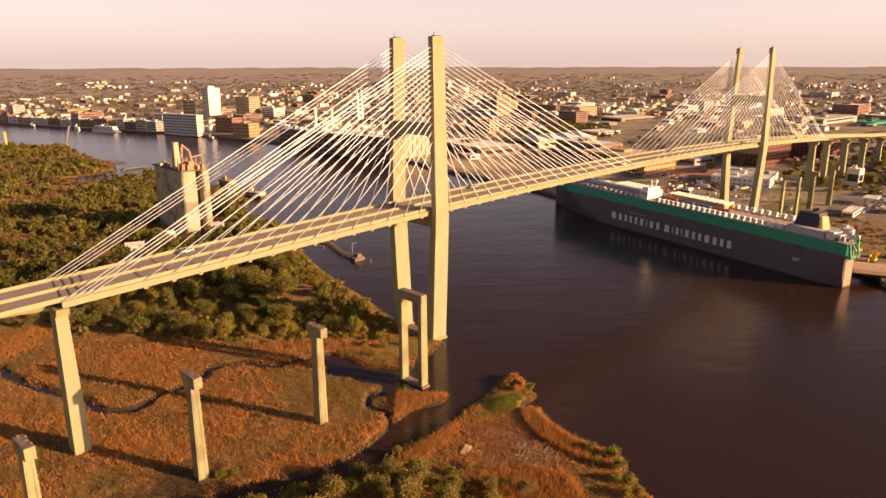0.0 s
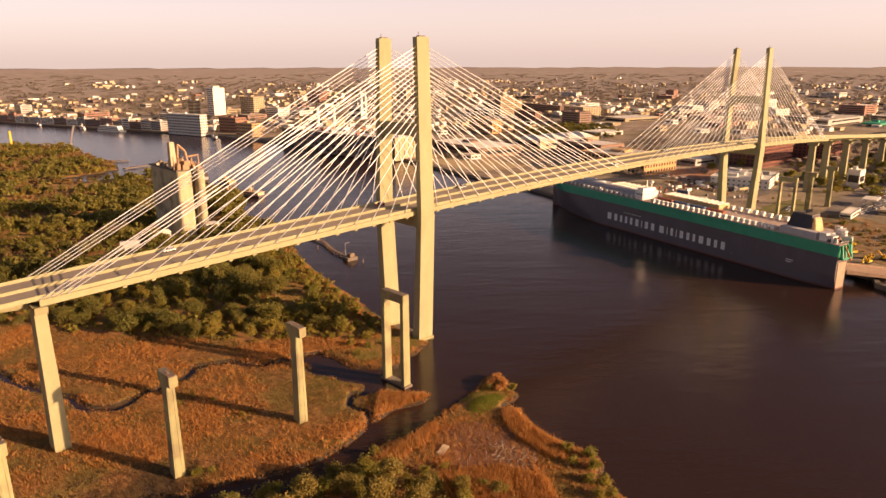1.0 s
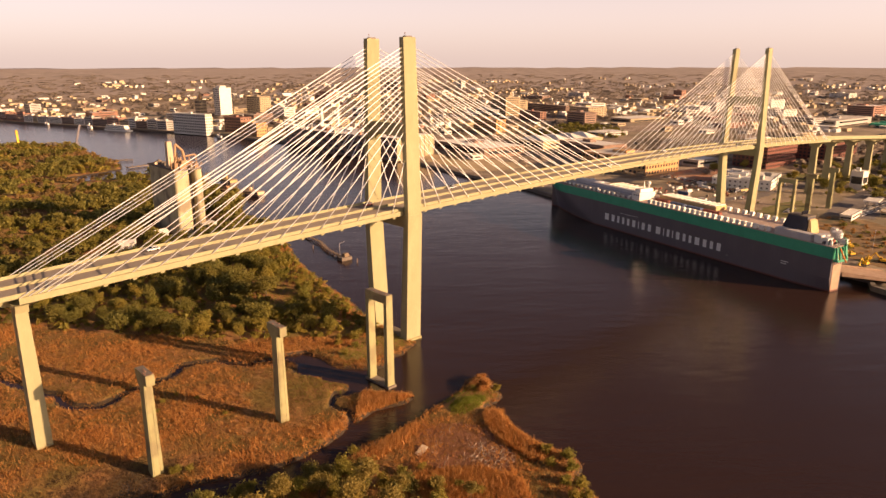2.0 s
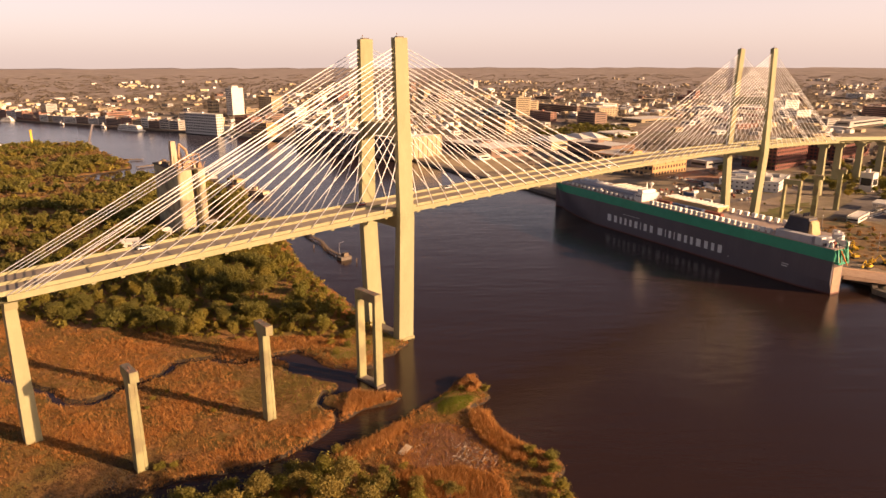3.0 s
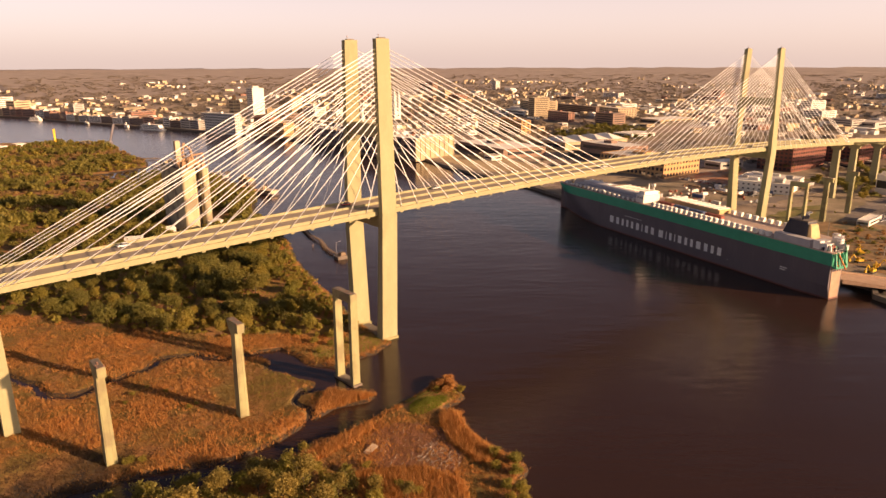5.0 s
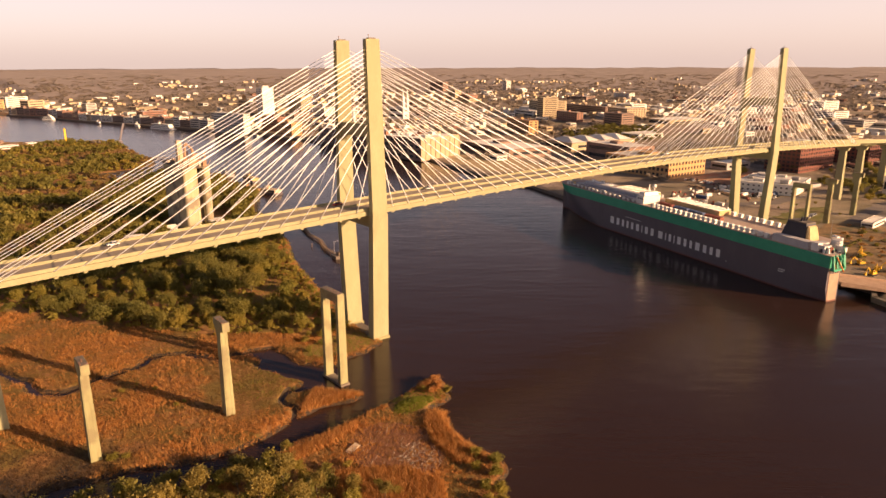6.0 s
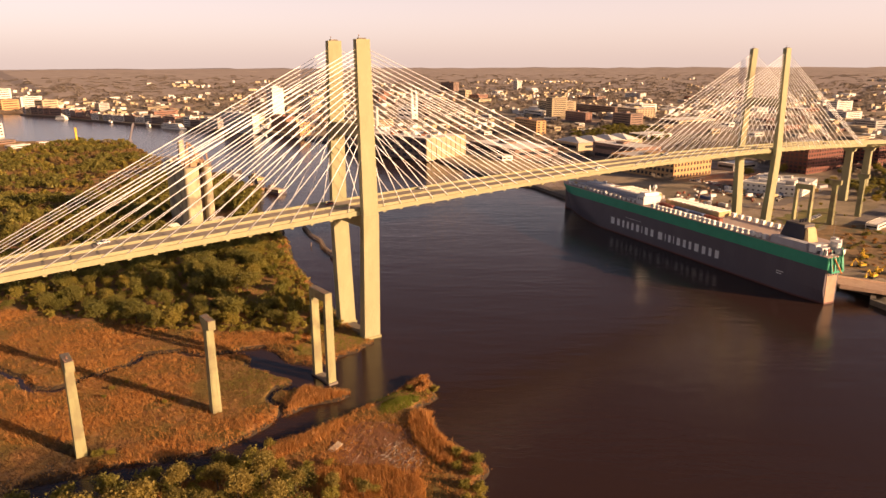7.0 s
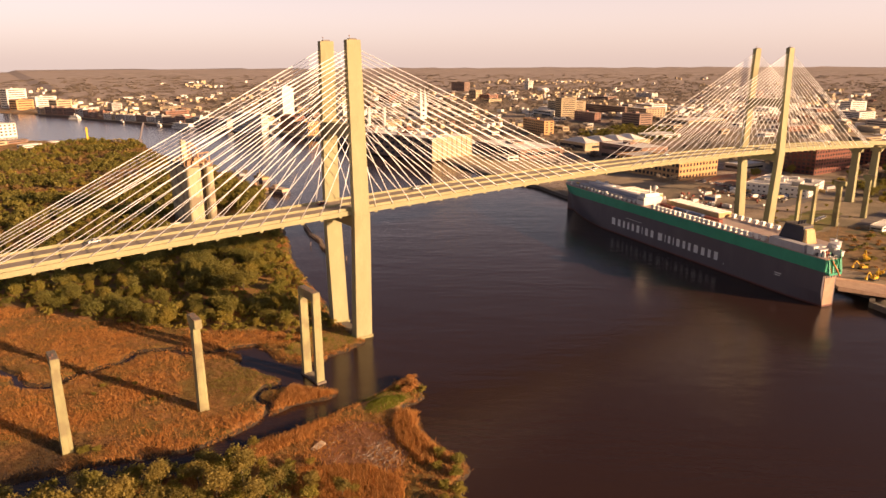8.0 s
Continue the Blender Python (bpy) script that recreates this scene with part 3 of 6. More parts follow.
# stern: a flush door, a dark plate painted as an opening's shade, with the quarter ramp let down on the quay, and a
# green gantry
part("stern_door", one(hexa, rect(-0.25, 0.0, -8.3, -1.6, 1.0), rect(-0.25, 0.0, -8.6, -1.2, 17.0)), RAMP, ship, "pale tan stern door")
bm = bmesh.new()
hexa(bm, [(2.6, -15.8, 6.0), (16.0, -27.9, 6.0), (2, -54, 2.8), (-18, -44, 2.8)], [(2.6, -15.8, 7.2), (16.0, -27.9, 7.2), (2, -54, 3.6), (-18, -44, 3.6)])
for side in (0, 1):
    x0, y0, x1, y1 = ((2.6, -15.8, -18, -44), (15.5, -27.6, 1.5, -54))[side]
    hexa(bm, [(x0, y0, 7.2), (x0 + 0.5, y0, 7.2), (x1 + 0.5, y1, 3.6), (x1, y1, 3.6)], [(x0, y0, 8.4), (x0 + 0.5, y0, 8.4), (x1 + 0.5, y1, 4.2), (x1, y1, 4.2)])
part("quarter_ramp", bm, RAMP, ship, "wide steel ramp let down on the quay")
part("stern_opening", one(hexa, [(1.6, -11.3, 5), (17, -27.5, 5), (17, -27.2, 5), (1.6, -11.0, 5)], [(1.6, -11.3, 17), (17, -27.5, 17), (17, -27.2, 17), (1.6, -11.0, 17)]), GLASS, ship, "dark plate painted as the shade inside an open stern port")
gantry = part("stern_gantry", one(box, -2.6, -0.1, -9.4, -1.0, 17.2, 18.2), GREEN, ship, "green hinged ramp gantry")
for y in (-9.0, -6.4, -3.9, -1.4):
    part("gantry_post", one(hexa, rect(-2.4, -1.5, y - 0.4, y + 0.4, 18.2), rect(-1.2, -0.3, y - 0.3, y + 0.3, 24.8)), GREEN, gantry)
part("gantry_brace", one(rod, (-1.6, -3, 24.5), (-2.9, -8, 16.4), 0.35), ORANGE, gantry)
part("gantry_brace", one(rod, (-1.6, -6, 24.5), (-2.4, -9, 18.4), 0.25), GREEN, gantry)
# deck houses
house = part("bridge_house", one(box, 146, 153.5, -17.0, -2.4, 25.0, 30.4), WHITE, ship, "white bridge house")
part("wheelhouse", one(hexa, rect(147.5, 153, -16.5, -4.5, 30.4), rect(148, 153.4, -16.3, -4.7, 32.6)), WHITE, house)
part("bridge_window", one(box, 153.0, 153.5, -16, -5, 31.0, 32.1), GLASS, house)
part("radar_mast", one(hexa, rect(150.5, 151.4, -11.5, -10.6, 32.6), rect(150.8, 151.2, -11.2, -10.8, 37.5)), WHITE, house)
bm = bmesh.new()
bmesh.ops.create_icosphere(bm, subdivisions=2, radius=1.5, matrix=pose(150.5, -15.0, 36.0))
rod(bm, (150.5, -15.0, 32.4), (150.5, -15.0, 35.0), 0.5)
part("radome", bm, WHITE, house, smooth=True)
for x in range(147, 153, 2):
    part("house_window", one(box, x, x + 1.0, -2.42, -2.34, 28.0, 29.0), GLASS, house)
for a, b, y0, y1, h, mat, name in (
    (155, 229, -8.6, -4.6, 2.5, AFT_GREY, "deck_house"), (157, 222, -13.0, -8.8, 4.4, AFT_GREY, "deck_house"), (204, 226, -22, -13.4, 3.2, WHITE, "deck_house"), (158, 196, -28.5, -13.4, 3.8, TAN_ROOF, "hatch_house"), (96, 145, -31.0, -20.5, 3.0, TAN_ROOF, "hatch_house"),
    (194, 212, -27, -19.5, 2.4, WHITE, "deck_house"), (215, 232, -22, -9, 1.6, GREY_PAINT, "deck_house"),
):
    bm = one(box, a, b, y0, y1, 25.0, 25.0 + h)
    bevel(bm, 0.25)
    part(name, bm, mat, ship)
for x in range(159, 190, 5):
    part("hatch_rib", one(box, x, x + 1.6, -28.7, -13.2, 28.8, 29.3), WHITE, ship)
for x in range(97, 144, 4):
    part("hatch_rib", one(box, x, x + 2.2, -31.2, -20.3, 28.0, 28.5), WHITE, ship)
for x0, x1, y, mat in ((84, 97, -10.5, RUST_RED), (99, 111, -10.7, STEEL_BLUE), (113, 125, -10.9, STEEL_BLUE), (127, 139, -11.1, RUST_RED)):
    bm = one(box, x0, x1, y - 1.6, y + 1.6, 25.0, 27.4)
    bevel(bm, 0.1)
    part("deck_container", bm, mat, ship)
# ventilator boxes along both rails
bm = bmesh.new()
hexa(bm, rect(-1.0, 1.0, -0.9, 0.9, 0), rect(-1.0, 1.0, -0.9, 0.9, 1.2))
hexa(bm, rect(-1.5, 1.5, -1.1, 1.1, 1.2), rect(-1.3, 1.3, -1.0, 1.0, 2.6))
vent_mesh = mesh_of("ventilator", bm, WHITE)
for y in (-2.4, -29.6):
    for k in range(23 if y > -10 else 17):
        x = 44 + 4.2 * k if y > -10 else 48 + 5.6 * k
        if not (y < -10 and 94 < x < 147):
            placed("ventilator", vent_mesh, ship, pose(x + 0.4 * math.sin(k * 7.1), y, 25.0))
for k in range(14):
    placed("ventilator", vent_mesh, ship, Matrix.LocRotScale((156 + 5.2 * k, -1.9 - max(0, k - 8) * 0.35, 25.0), None, (0.7, 0.6, 0.7)))
rs = np.random.RandomState(23)
for k in range(46):
    x = rs.uniform(157, 240)
    room = hull_half(x, 25) - 2.2
    y = -SHIP_WIDE / 2 + room * rs.choice([rs.uniform(0.55, 1.0), rs.uniform(-1.0, -0.5)])
    u, v, h = rs.uniform(0.5, 1.8), rs.uniform(0.4, 1.1), rs.uniform(0.8, 2.6)
    bm = one(box, x - u, x + u, y - v, y + v, 25.0, 25.0 + h)
    bevel(bm, 0.12)
    part("deck_locker", bm, (WHITE, GREY_PAINT, WHITE, TAN_ROOF)[k % 4], ship)
# funnel, aft housing and mooring gear
part("aft_housing", one(hexa, rect(17, 39, -6.0, -0.8, 25.0), rect(17.4, 39, -5.6, -0.9, 28.8)), AFT_GREY, ship, "plain grey aft housing")
funnel = part("funnel", one(hexa, rect(25, 41, -17.5, -8.5, 25.0), rect(26, 37.5, -16.5, -9.5, 36.0)), NAVY, ship, "dark blue tapered funnel")
# added tan wedge that paints sunlight on the funnel's aft face
bm = bmesh.new()
hexa(bm, rect(22.2, 25.0, -17.3, -8.6, 25.0), rect(24.4, 26.0, -16.4, -9.6, 34.6))
bevel(bm, 0.5, 2)
part("funnel_fairing", bm, TAN_ROOF, ship)
for y in (-11.5, -13.5, -15.5):
    part("exhaust_pipe", one(rod, (31, y, 35.6), (30.4, y, 38.2), 0.55), NAVY, funnel)
part("funnel_rim", one(box, 25.9, 37.7, -16.7, -9.3, 35.6, 36.2), DARK_CONCRETE, funnel)
for x, y, u, v, h in ((14, -3.5, 4, 4, 4.2), (10.5, -5, 4, 5, 3.2), (15, -10, 4, 4, 3.4), (6, -12, 4, 3, 2.6), (12, -16, 5, 3, 4.4), (15, -20.5, 4, 3, 3.8), (19, -26, 5, 3, 3.2), (18, -23, 3, 2.4, 4.6), (9, -13, 2.4, 2.4, 3.6)):
    bm = one(box, x - u / 2, x + u / 2, y - v / 2, y + v / 2, 25.0, 25.0 + h)
    bevel(bm, 0.3)
    part("aft_locker", bm, WHITE, ship)
    part("locker_lid", one(box, x - u / 2 - 0.15, x + u / 2 + 0.15, y - v / 2 - 0.15, y + v / 2 + 0.15, 25.0 + h - 0.02, 25.2 + h), AFT_GREY, ship)
rs = np.random.RandomState(24)
for k in range(24):
    x, y = rs.uniform(2.0, 8.0), rs.uniform(-10, -2)
    u, v, h = rs.uniform(0.25, 0.9), rs.uniform(0.25, 0.9), rs.uniform(0.8, 3.4)
    part("mooring_winch", one(hexa, rect(x - u, x + u, y - v, y + v, 25.0), rect(x - u * 0.6, x + u * 0.7, y - v * 0.8, y + v * 0.5, 25.0 + h)), (DARK_CONCRETE, NAVY, GREEN, RUST_RED, WHITE)[k % 5], ship, "weathered mooring winch")
for y in np.arange(-9.2, -0.6, 1.4):
    part("rail_post", one(rod, (0.4, y, 25.0), (0.4, y, 26.3), 0.06, seg=5), WHITE, ship)
part("rail_bar", one(rod, (0.4, -9.3, 26.3), (0.4, -0.6, 26.3), 0.06, seg=5), WHITE, ship)
part("gantry_wing", one(hexa, [(-2.4, -9.6, 18.0), (3.0, -13.6, 18.0), (3.0, -14.0, 18.0), (-2.4, -10.0, 18.0)], [(-0.6, -9.6, 27.6), (3.0, -13.2, 28.4), (3.0, -13.6, 28.4), (-0.6, -10.0, 27.6)]), GREEN, gantry)
for k in range(5):
    part("gantry_pipe", one(rod, (-2.4, -8.6 + 1.5 * k, 17.6), (-0.5, -7.6 + 1.5 * k, 25.6), 0.16, seg=6), (GREEN, ORANGE, WHITE)[k % 3], gantry)
for y in (-7.4, -5.6, -3.8, -2.2):
    part("door_slot", one(box, -0.3, -0.24, y - 0.6, y + 0.6, 15.2, 16.4), NAVY, ship)
for ob in ship.children:
    if ob.name.split(".")[0] in ("stern_door", "quarter_ramp", "stern_opening", "stern_gantry", "door_slot", "rail_post", "rail_bar", "mooring_winch"):
        ob.location.x += STERN

# ---- vegetation ----
def leaf_material(name, dark, light, warm, thin=0.45):
    m = bpy.data.materials.new(name)
    m.use_nodes = True
    n, l = m.node_tree.nodes, m.node_tree.links
    shader = n["Principled BSDF"]
    geo, info = n.new("ShaderNodeNewGeometry"), n.new("ShaderNodeObjectInfo")
    t = n.new("ShaderNodeTexNoise")
    t.inputs["Scale"].default_value, t.inputs["Detail"].default_value = 0.07, 3.0
    l.new(geo.outputs["Position"], t.inputs["Vector"])

    def mix(fac, a, b):
        x = n.new("ShaderNodeMix")
        x.data_type = "RGBA"
        for key, v in (("A", a), ("B", b)):
            if isinstance(v, tuple):
                x.inputs[key].default_value = (*v, 1)
            else:
                l.new(v, x.inputs[key])
        l.new(fac, x.inputs["Factor"])
        return x.outputs["Result"]

    r = n.new("ShaderNodeMapRange")
    r.inputs["From Min"].default_value, r.inputs["From Max"].default_value = 0.42, 0.62
    l.new(t.outputs["Fac"], r.inputs["Value"])
    base = mix(geo.outputs["Random Per Island"], dark, light)
    tint = mix(info.outputs["Random"], dark, warm)
    x = n.new("ShaderNodeMath")
    x.operation = "MULTIPLY"
    x.inputs[1].default_value = 0.6
    l.new(r.outputs[0], x.inputs[0])
    base = mix(x.outputs[0], base, warm)
    half = n.new("ShaderNodeValue")
    half.outputs[0].default_value = 0.35
    l.new(mix(half.outputs[0], base, tint), shader.inputs["Base Color"])
    shader.inputs["Roughness"].default_value = 0.7
    through_light = n.new("ShaderNodeBsdfTranslucent")
    l.new(shader.inputs["Base Color"].links[0].from_socket, through_light.inputs["Color"])
    blend = n.new("ShaderNodeMixShader")
    blend.inputs[0].default_value = thin
    l.new(shader.outputs[0], blend.inputs[1])
    l.new(through_light.outputs[0], blend.inputs[2])
    l.new(blend.outputs[0], n["Material Output"].inputs["Surface"])
    return m


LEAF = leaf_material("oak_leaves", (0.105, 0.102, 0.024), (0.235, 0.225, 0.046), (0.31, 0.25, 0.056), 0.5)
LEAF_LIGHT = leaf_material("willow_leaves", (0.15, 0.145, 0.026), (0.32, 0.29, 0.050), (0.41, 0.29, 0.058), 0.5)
# leaves of town and far woods, paled and greyed to stand for haze
LEAF_HAZED = leaf_material("far_woods", (0.245, 0.208, 0.165), (0.39, 0.325, 0.26), (0.42, 0.34, 0.285))
LEAF_RUST = leaf_material("rusty_leaves", (0.17, 0.115, 0.045), (0.31, 0.21, 0.078), (0.40, 0.245, 0.085), 0.5)
STRAW = leaf_material("marsh_grass", (0.245, 0.107, 0.036), (0.58, 0.29, 0.086), (0.335, 0.21, 0.056))
REED = leaf_material("golden_reed", (0.32, 0.138, 0.044), (0.69, 0.36, 0.112), (0.53, 0.24, 0.066))
# near-black brown that paints shade onto part of the marsh grass
SHADED_GRASS = leaf_material("shaded_grass", (0.060, 0.034, 0.016), (0.17, 0.092, 0.034), (0.22, 0.115, 0.038))
OLIVE_GRASS = leaf_material("olive_marsh_grass", (0.155, 0.092, 0.032), (0.345, 0.205, 0.066), (0.245, 0.16, 0.042))
GREEN_GRASS = leaf_material("green_grass", (0.14, 0.17, 0.018), (0.27, 0.30, 0.036), (0.30, 0.26, 0.04))
PINE = leaf_material("pine_needles", (0.17, 0.135, 0.032), (0.32, 0.25, 0.060), (0.37, 0.265, 0.066), 0.5)
BARK = material("bark", (0.06, 0.045, 0.03), (0.12, 0.09, 0.06), 2.0, 0.95, bump=0.4)


def leaves(rs, count, height_, radius, size, lobes=8, base=0.25, flat=0.0, corners=4):
    """Leaf clumps of one crown: a cloud of small tilted quads over several lobes. Returns places (count, 4, 3)."""
    c = rs.normal(0, 1, (lobes, 3))
    c /= np.linalg.norm(c, axis=1)[:, None]
    c *= rs.uniform(0.2, 0.85, (lobes, 1)) * rs.uniform(0.7, 1.1, (lobes, 1))
    c[:, 2] = c[:, 2] * 0.75 + 0.12
    lr = rs.uniform(0.10, 0.24, lobes)
    pick = rs.randint(0, lobes, count)
    d = rs.normal(0, 1, (count, 3))
    p = c[pick] + d * lr[pick][:, None] * (1, 1, 0.75)
    p *= (radius, radius, height_ * (1 - base) * 0.55)
    p[:, 2] = np.maximum(p[:, 2] + height_ * (base + (1 - base) * 0.42), 0.15)
    n = d * 0.3 + rs.normal(0, 0.75, (count, 3)) * (1 - 0.4 * flat) + (0, 0, 0.25 + 1.6 * flat)
    n /= np.linalg.norm(n, axis=1)[:, None]
    u = np.cross(n, rs.normal(0, 1, (count, 3)))
    u /= np.linalg.norm(u, axis=1)[:, None] + 1e-9
    v = np.cross(n, u)
    s = size * (0.45 + rs.rand(count, 1) ** 1.5)
    if corners == 3:
        return np.stack((p - u * s - v * s * 0.6, p + u * s - v * s * 0.5, p + v * s), 1)
    return np.stack((p - u * s, p - v * s * 0.7, p + u * s, p + v * s * 0.7), 1)


def quad_mesh(name, q, mats):
    """Loose small faces, each of three or four corners."""
    q = np.asarray(q)
    return sheet(name, q.reshape(-1, 3), np.arange(q.shape[0] * q.shape[1]).reshape(-1, q.shape[1]), mats, smooth=False)


def trunk(bm, rs, height_, lean=0.1, r=0.22):
    p = Vector((0, 0, -0.4))
    tips = []
    for k in range(3):
        q = p + Vector((rs.uniform(-lean, lean) * height_ * 0.2, rs.uniform(-lean, lean) * height_ * 0.2, height_ * 0.2))
        rod(bm, p, q, r * (1 - 0.2 * k), r * (0.8 - 0.2 * k), seg=6)
        tips.append(q)
        p = q
    for k in range(5):
        a = k * 1.3 + rs.uniform(0, 1)
        q = tips[k % 3]
        rod(bm, q, q + Vector((math.cos(a) * height_ * 0.22, math.sin(a) * height_ * 0.22, height_ * 0.2)), r * 0.4, r * 0.12, seg=5)


def make_tree(name, label, seed, height_, radius, count, size, mat, base=0.2):
    rs = np.random.RandomState(seed)
    t = thing(name, label, "tree", "trees of the river bank")
    part("trunk", one(trunk, rs, height_), BARK, t)
    part("crown", quad_mesh("crown", leaves(rs, int(count * 2.2), height_, radius, size * 0.8, 20, base, 0.0, 3), [mat]), mat, t)
    return t


rs = np.random.RandomState(5)
FOREST = np.array([
    (-8, 6), (4, 40), (12, 86), (21, 123), (32, 152), (41, 179), (47, 205), (42, 240), (57, 274), (85, 342), (96, 437), (96, 560), (70, 543), (20, 537), (-8, 572), (28, 583), (68, 604),
    (81, 652), (85, 761), (92, 915), (30, 960), (-20, 930), (-60, 870), (-90, 850), (-400, 900), (-600, 700), (-600, 420), (-300, 268), (-200, 195), (-160, 152), (-141, 135), (-129, 126), (-118, 107), (-99, 80), (-85, 64),
    (-74, 50), (-58, 32), (-48, 31), (-44, 24), (-36, 19), (-30, 10), (-18, 5),
], dtype=float)
CLEAR = [(0, 247, 20), (0, 275, 16), (-44, 232, 13), (-20, 70, 8), (-25, 60, 7), (-15, 80, 7), (-9, 90, 6), (20, 262, 16), (-62, 222, 9), (-75, 214, 8), (40, 575, 14), (-25, 250, 8), (30, 270, 12), (4, 508, 18), (24, 500, 12), (-20, 515, 12), (-72, 362, 11), (-71, 268, 11), (-23, 328, 6), (10, 700, 14)]
SUN_SIDE = np.array((SUN_FROM.x, SUN_FROM.y))


def scatter(rs, box_, gap, poly, clear=()):
    """Random places in a polygon at least gap apart, off the clearings."""
    x0, x1, y0, y1 = box_
    count = int((x1 - x0) * (y1 - y0) / gap ** 2)
    p = np.column_stack((rs.uniform(x0, x1, count), rs.uniform(y0, y1, count)))
    cells = np.floor(p / gap).astype(int)
    p = p[np.unique(cells, axis=0, return_index=True)[1]]
    p = p[inside(p, poly)]
    for x, y, r in clear:
        p = p[np.hypot(p[:, 0] - x, p[:, 1] - y) > r]
    return p


KINDS = []
for k, (h, r, n_, s_, mat, base, word) in enumerate((
    (10.5, 5.0, 1700, 0.36, LEAF, 0.08, "olive green oak"), (8.5, 4.8, 1700, 0.35, LEAF, 0.04, "olive green oak"), (12.5, 3.6, 1500, 0.34, LEAF, 0.08, "tall olive green tree"),
    (7.5, 3.6, 1200, 0.32, LEAF_LIGHT, 0.05, "yellow-green willow"), (8.5, 3.0, 1000, 0.32, LEAF_LIGHT, 0.12, "thin yellow-green tree"), (5.0, 3.0, 900, 0.30, LEAF_LIGHT, 0.0, "low yellow-green bush"),
    (11.0, 3.8, 900, 0.36, LEAF, 0.15, "open-crowned olive tree"),
)):
    KINDS.append(make_tree("tree", word + " growing on the marshy river bank", 20 + k, h, r, n_, s_, mat, base))


def plant(kind, p, scale, spin, first):
    """Sets the first copy itself, or a copy of it."""
    z = float(height(np.array([p]))[0])
    m = pose(p[0], p[1], z, 0, 0, spin)
    if first:
        kind.matrix_basis = m
        kind.scale = (scale,) * 3
        return kind
    t = copy_thing(kind, m)
    t.scale = (scale,) * 3
    return t


near_trees = scatter(rs, (-190, 60, 0, 210), 6.9, FOREST, CLEAR)
near_trees = near_trees[shore(near_trees) > 5.0]
near_trees = near_trees[np.argsort(near_trees[:, 1])]
singles = near_trees[:290]
used = set()
bank = shore(near_trees)
for k, p in enumerate(singles):
    pick = rs.choice([3, 5, 4]) if bank[k] < 22 and rs.rand() < 0.8 else rs.choice([0, 1, 2, 6, 3, 4], p=[0.20, 0.18, 0.10, 0.08, 0.24, 0.20])
    plant(KINDS[pick], p, (0.6 + 0.85 * rs.rand() ** 1.5) * (0.62 if bank[k] < 14 else 1.0), rs.uniform(0, 360), pick not in used)
    used.add(pick)


def woods(name, label, places, variants, mat, sizes, kind="stuff"):
    """Many trees joined into one mesh, each a turned and scaled copy of one of the crowns."""
    zs = height(places)
    out = []
    for k, (p, z) in enumerate(zip(places, zs)):
        q = variants[rs.randint(len(variants))]
        a, s = rs.uniform(0, math.tau), rs.uniform(*sizes)
        c, d = math.cos(a) * s, math.sin(a) * s
        r = np.array(((c, -d, 0), (d, c, 0), (0, 0, s * rs.uniform(0.8, 1.2))))
        out.append(q @ r.T + (p[0], p[1], z - 0.2))
    ob = new(name, quad_mesh(name, np.concatenate(out), [mat]))
    return tagged(ob, label, "trees", kind=kind)


crowns_mid = [leaves(np.random.RandomState(60 + k), 600, 10.0, 4.8, 0.62, 18, 0.05, 0.1, 3) for k in range(5)]
crowns_low = [leaves(np.random.RandomState(80 + k), 260, 9.5, 5.4, 1.0, 14, 0.0, 0.25, 3) for k in range(6)]
woods("riverside_woods", "dense dark green woods behind the marsh", near_trees[290:], crowns_mid, LEAF, (0.6, 1.3))
under = scatter(rs, (-190, 60, 0, 230), 3.9, FOREST, CLEAR)
under = under[(shore(under) > 3.0)]
crowns_under = [leaves(np.random.RandomState(70 + k), 60, 3.2, 2.8, 0.6, 7, 0.0, 0.3, 3) for k in range(5)]
woods("undergrowth", "low green shrubs filling the wood's floor", under, crowns_under, LEAF_LIGHT, (0.6, 1.35))
mid = scatter(rs, (-420, 100, 205, 420), 6.0, FOREST, CLEAR)
mid = mid[~((mid[:, 1] < 210) & (mid[:, 0] > -190))]
west = scatter(rs, (-420, -190, 100, 210), 6.5, FOREST, CLEAR)
both_sides = np.concatenate((mid, west))
pale = wave_noise(both_sides, 14, 71) + rs.normal(0, 0.35, len(both_sides)) + 0.5 * np.clip((-35 - both_sides[:, 0]) / 40, -1, 1) > 0.12
woods("bank_woods", "dense olive green woods beside the river", both_sides[~pale], crowns_low, LEAF, (0.7, 1.4))
both_sides = both_sides[pale]
rusty = wave_noise(both_sides, 20, 73) + rs.normal(0, 0.3, len(both_sides)) > 0.2
woods("pale_bank_woods", "yellow-green trees among the river woods", both_sides[~rusty], crowns_low, LEAF_LIGHT, (0.4, 0.9))
woods("rusty_bank_woods", "rust brown trees among the river woods", both_sides[rusty], crowns_low, LEAF_RUST, (0.35, 0.8))
rs = np.random.RandomState(6)
far_bank = scatter(rs, (-560, 100, 420, 960), 7.5, FOREST, CLEAR)
crowns_low = [leaves(np.random.RandomState(90 + k), 110, 8.5, 5.8, 1.5, 10, 0.0, 0.3, 3) for k in range(6)]
pale = wave_noise(far_bank, 22, 72) + rs.normal(0, 0.3, len(far_bank)) > -0.1
woods("peninsula_woods", "olive and rust coloured woods on a low peninsula", far_bank[~pale], crowns_low, LEAF, (0.6, 1.2))
far_bank = far_bank[pale]
rusty = wave_noise(far_bank, 30, 74) + rs.normal(0, 0.3, len(far_bank)) > 0.0
woods("pale_peninsula_woods", "yellow-green and golden scrub on a low peninsula", far_bank[~rusty], crowns_low, LEAF_LIGHT, (0.45, 0.9))
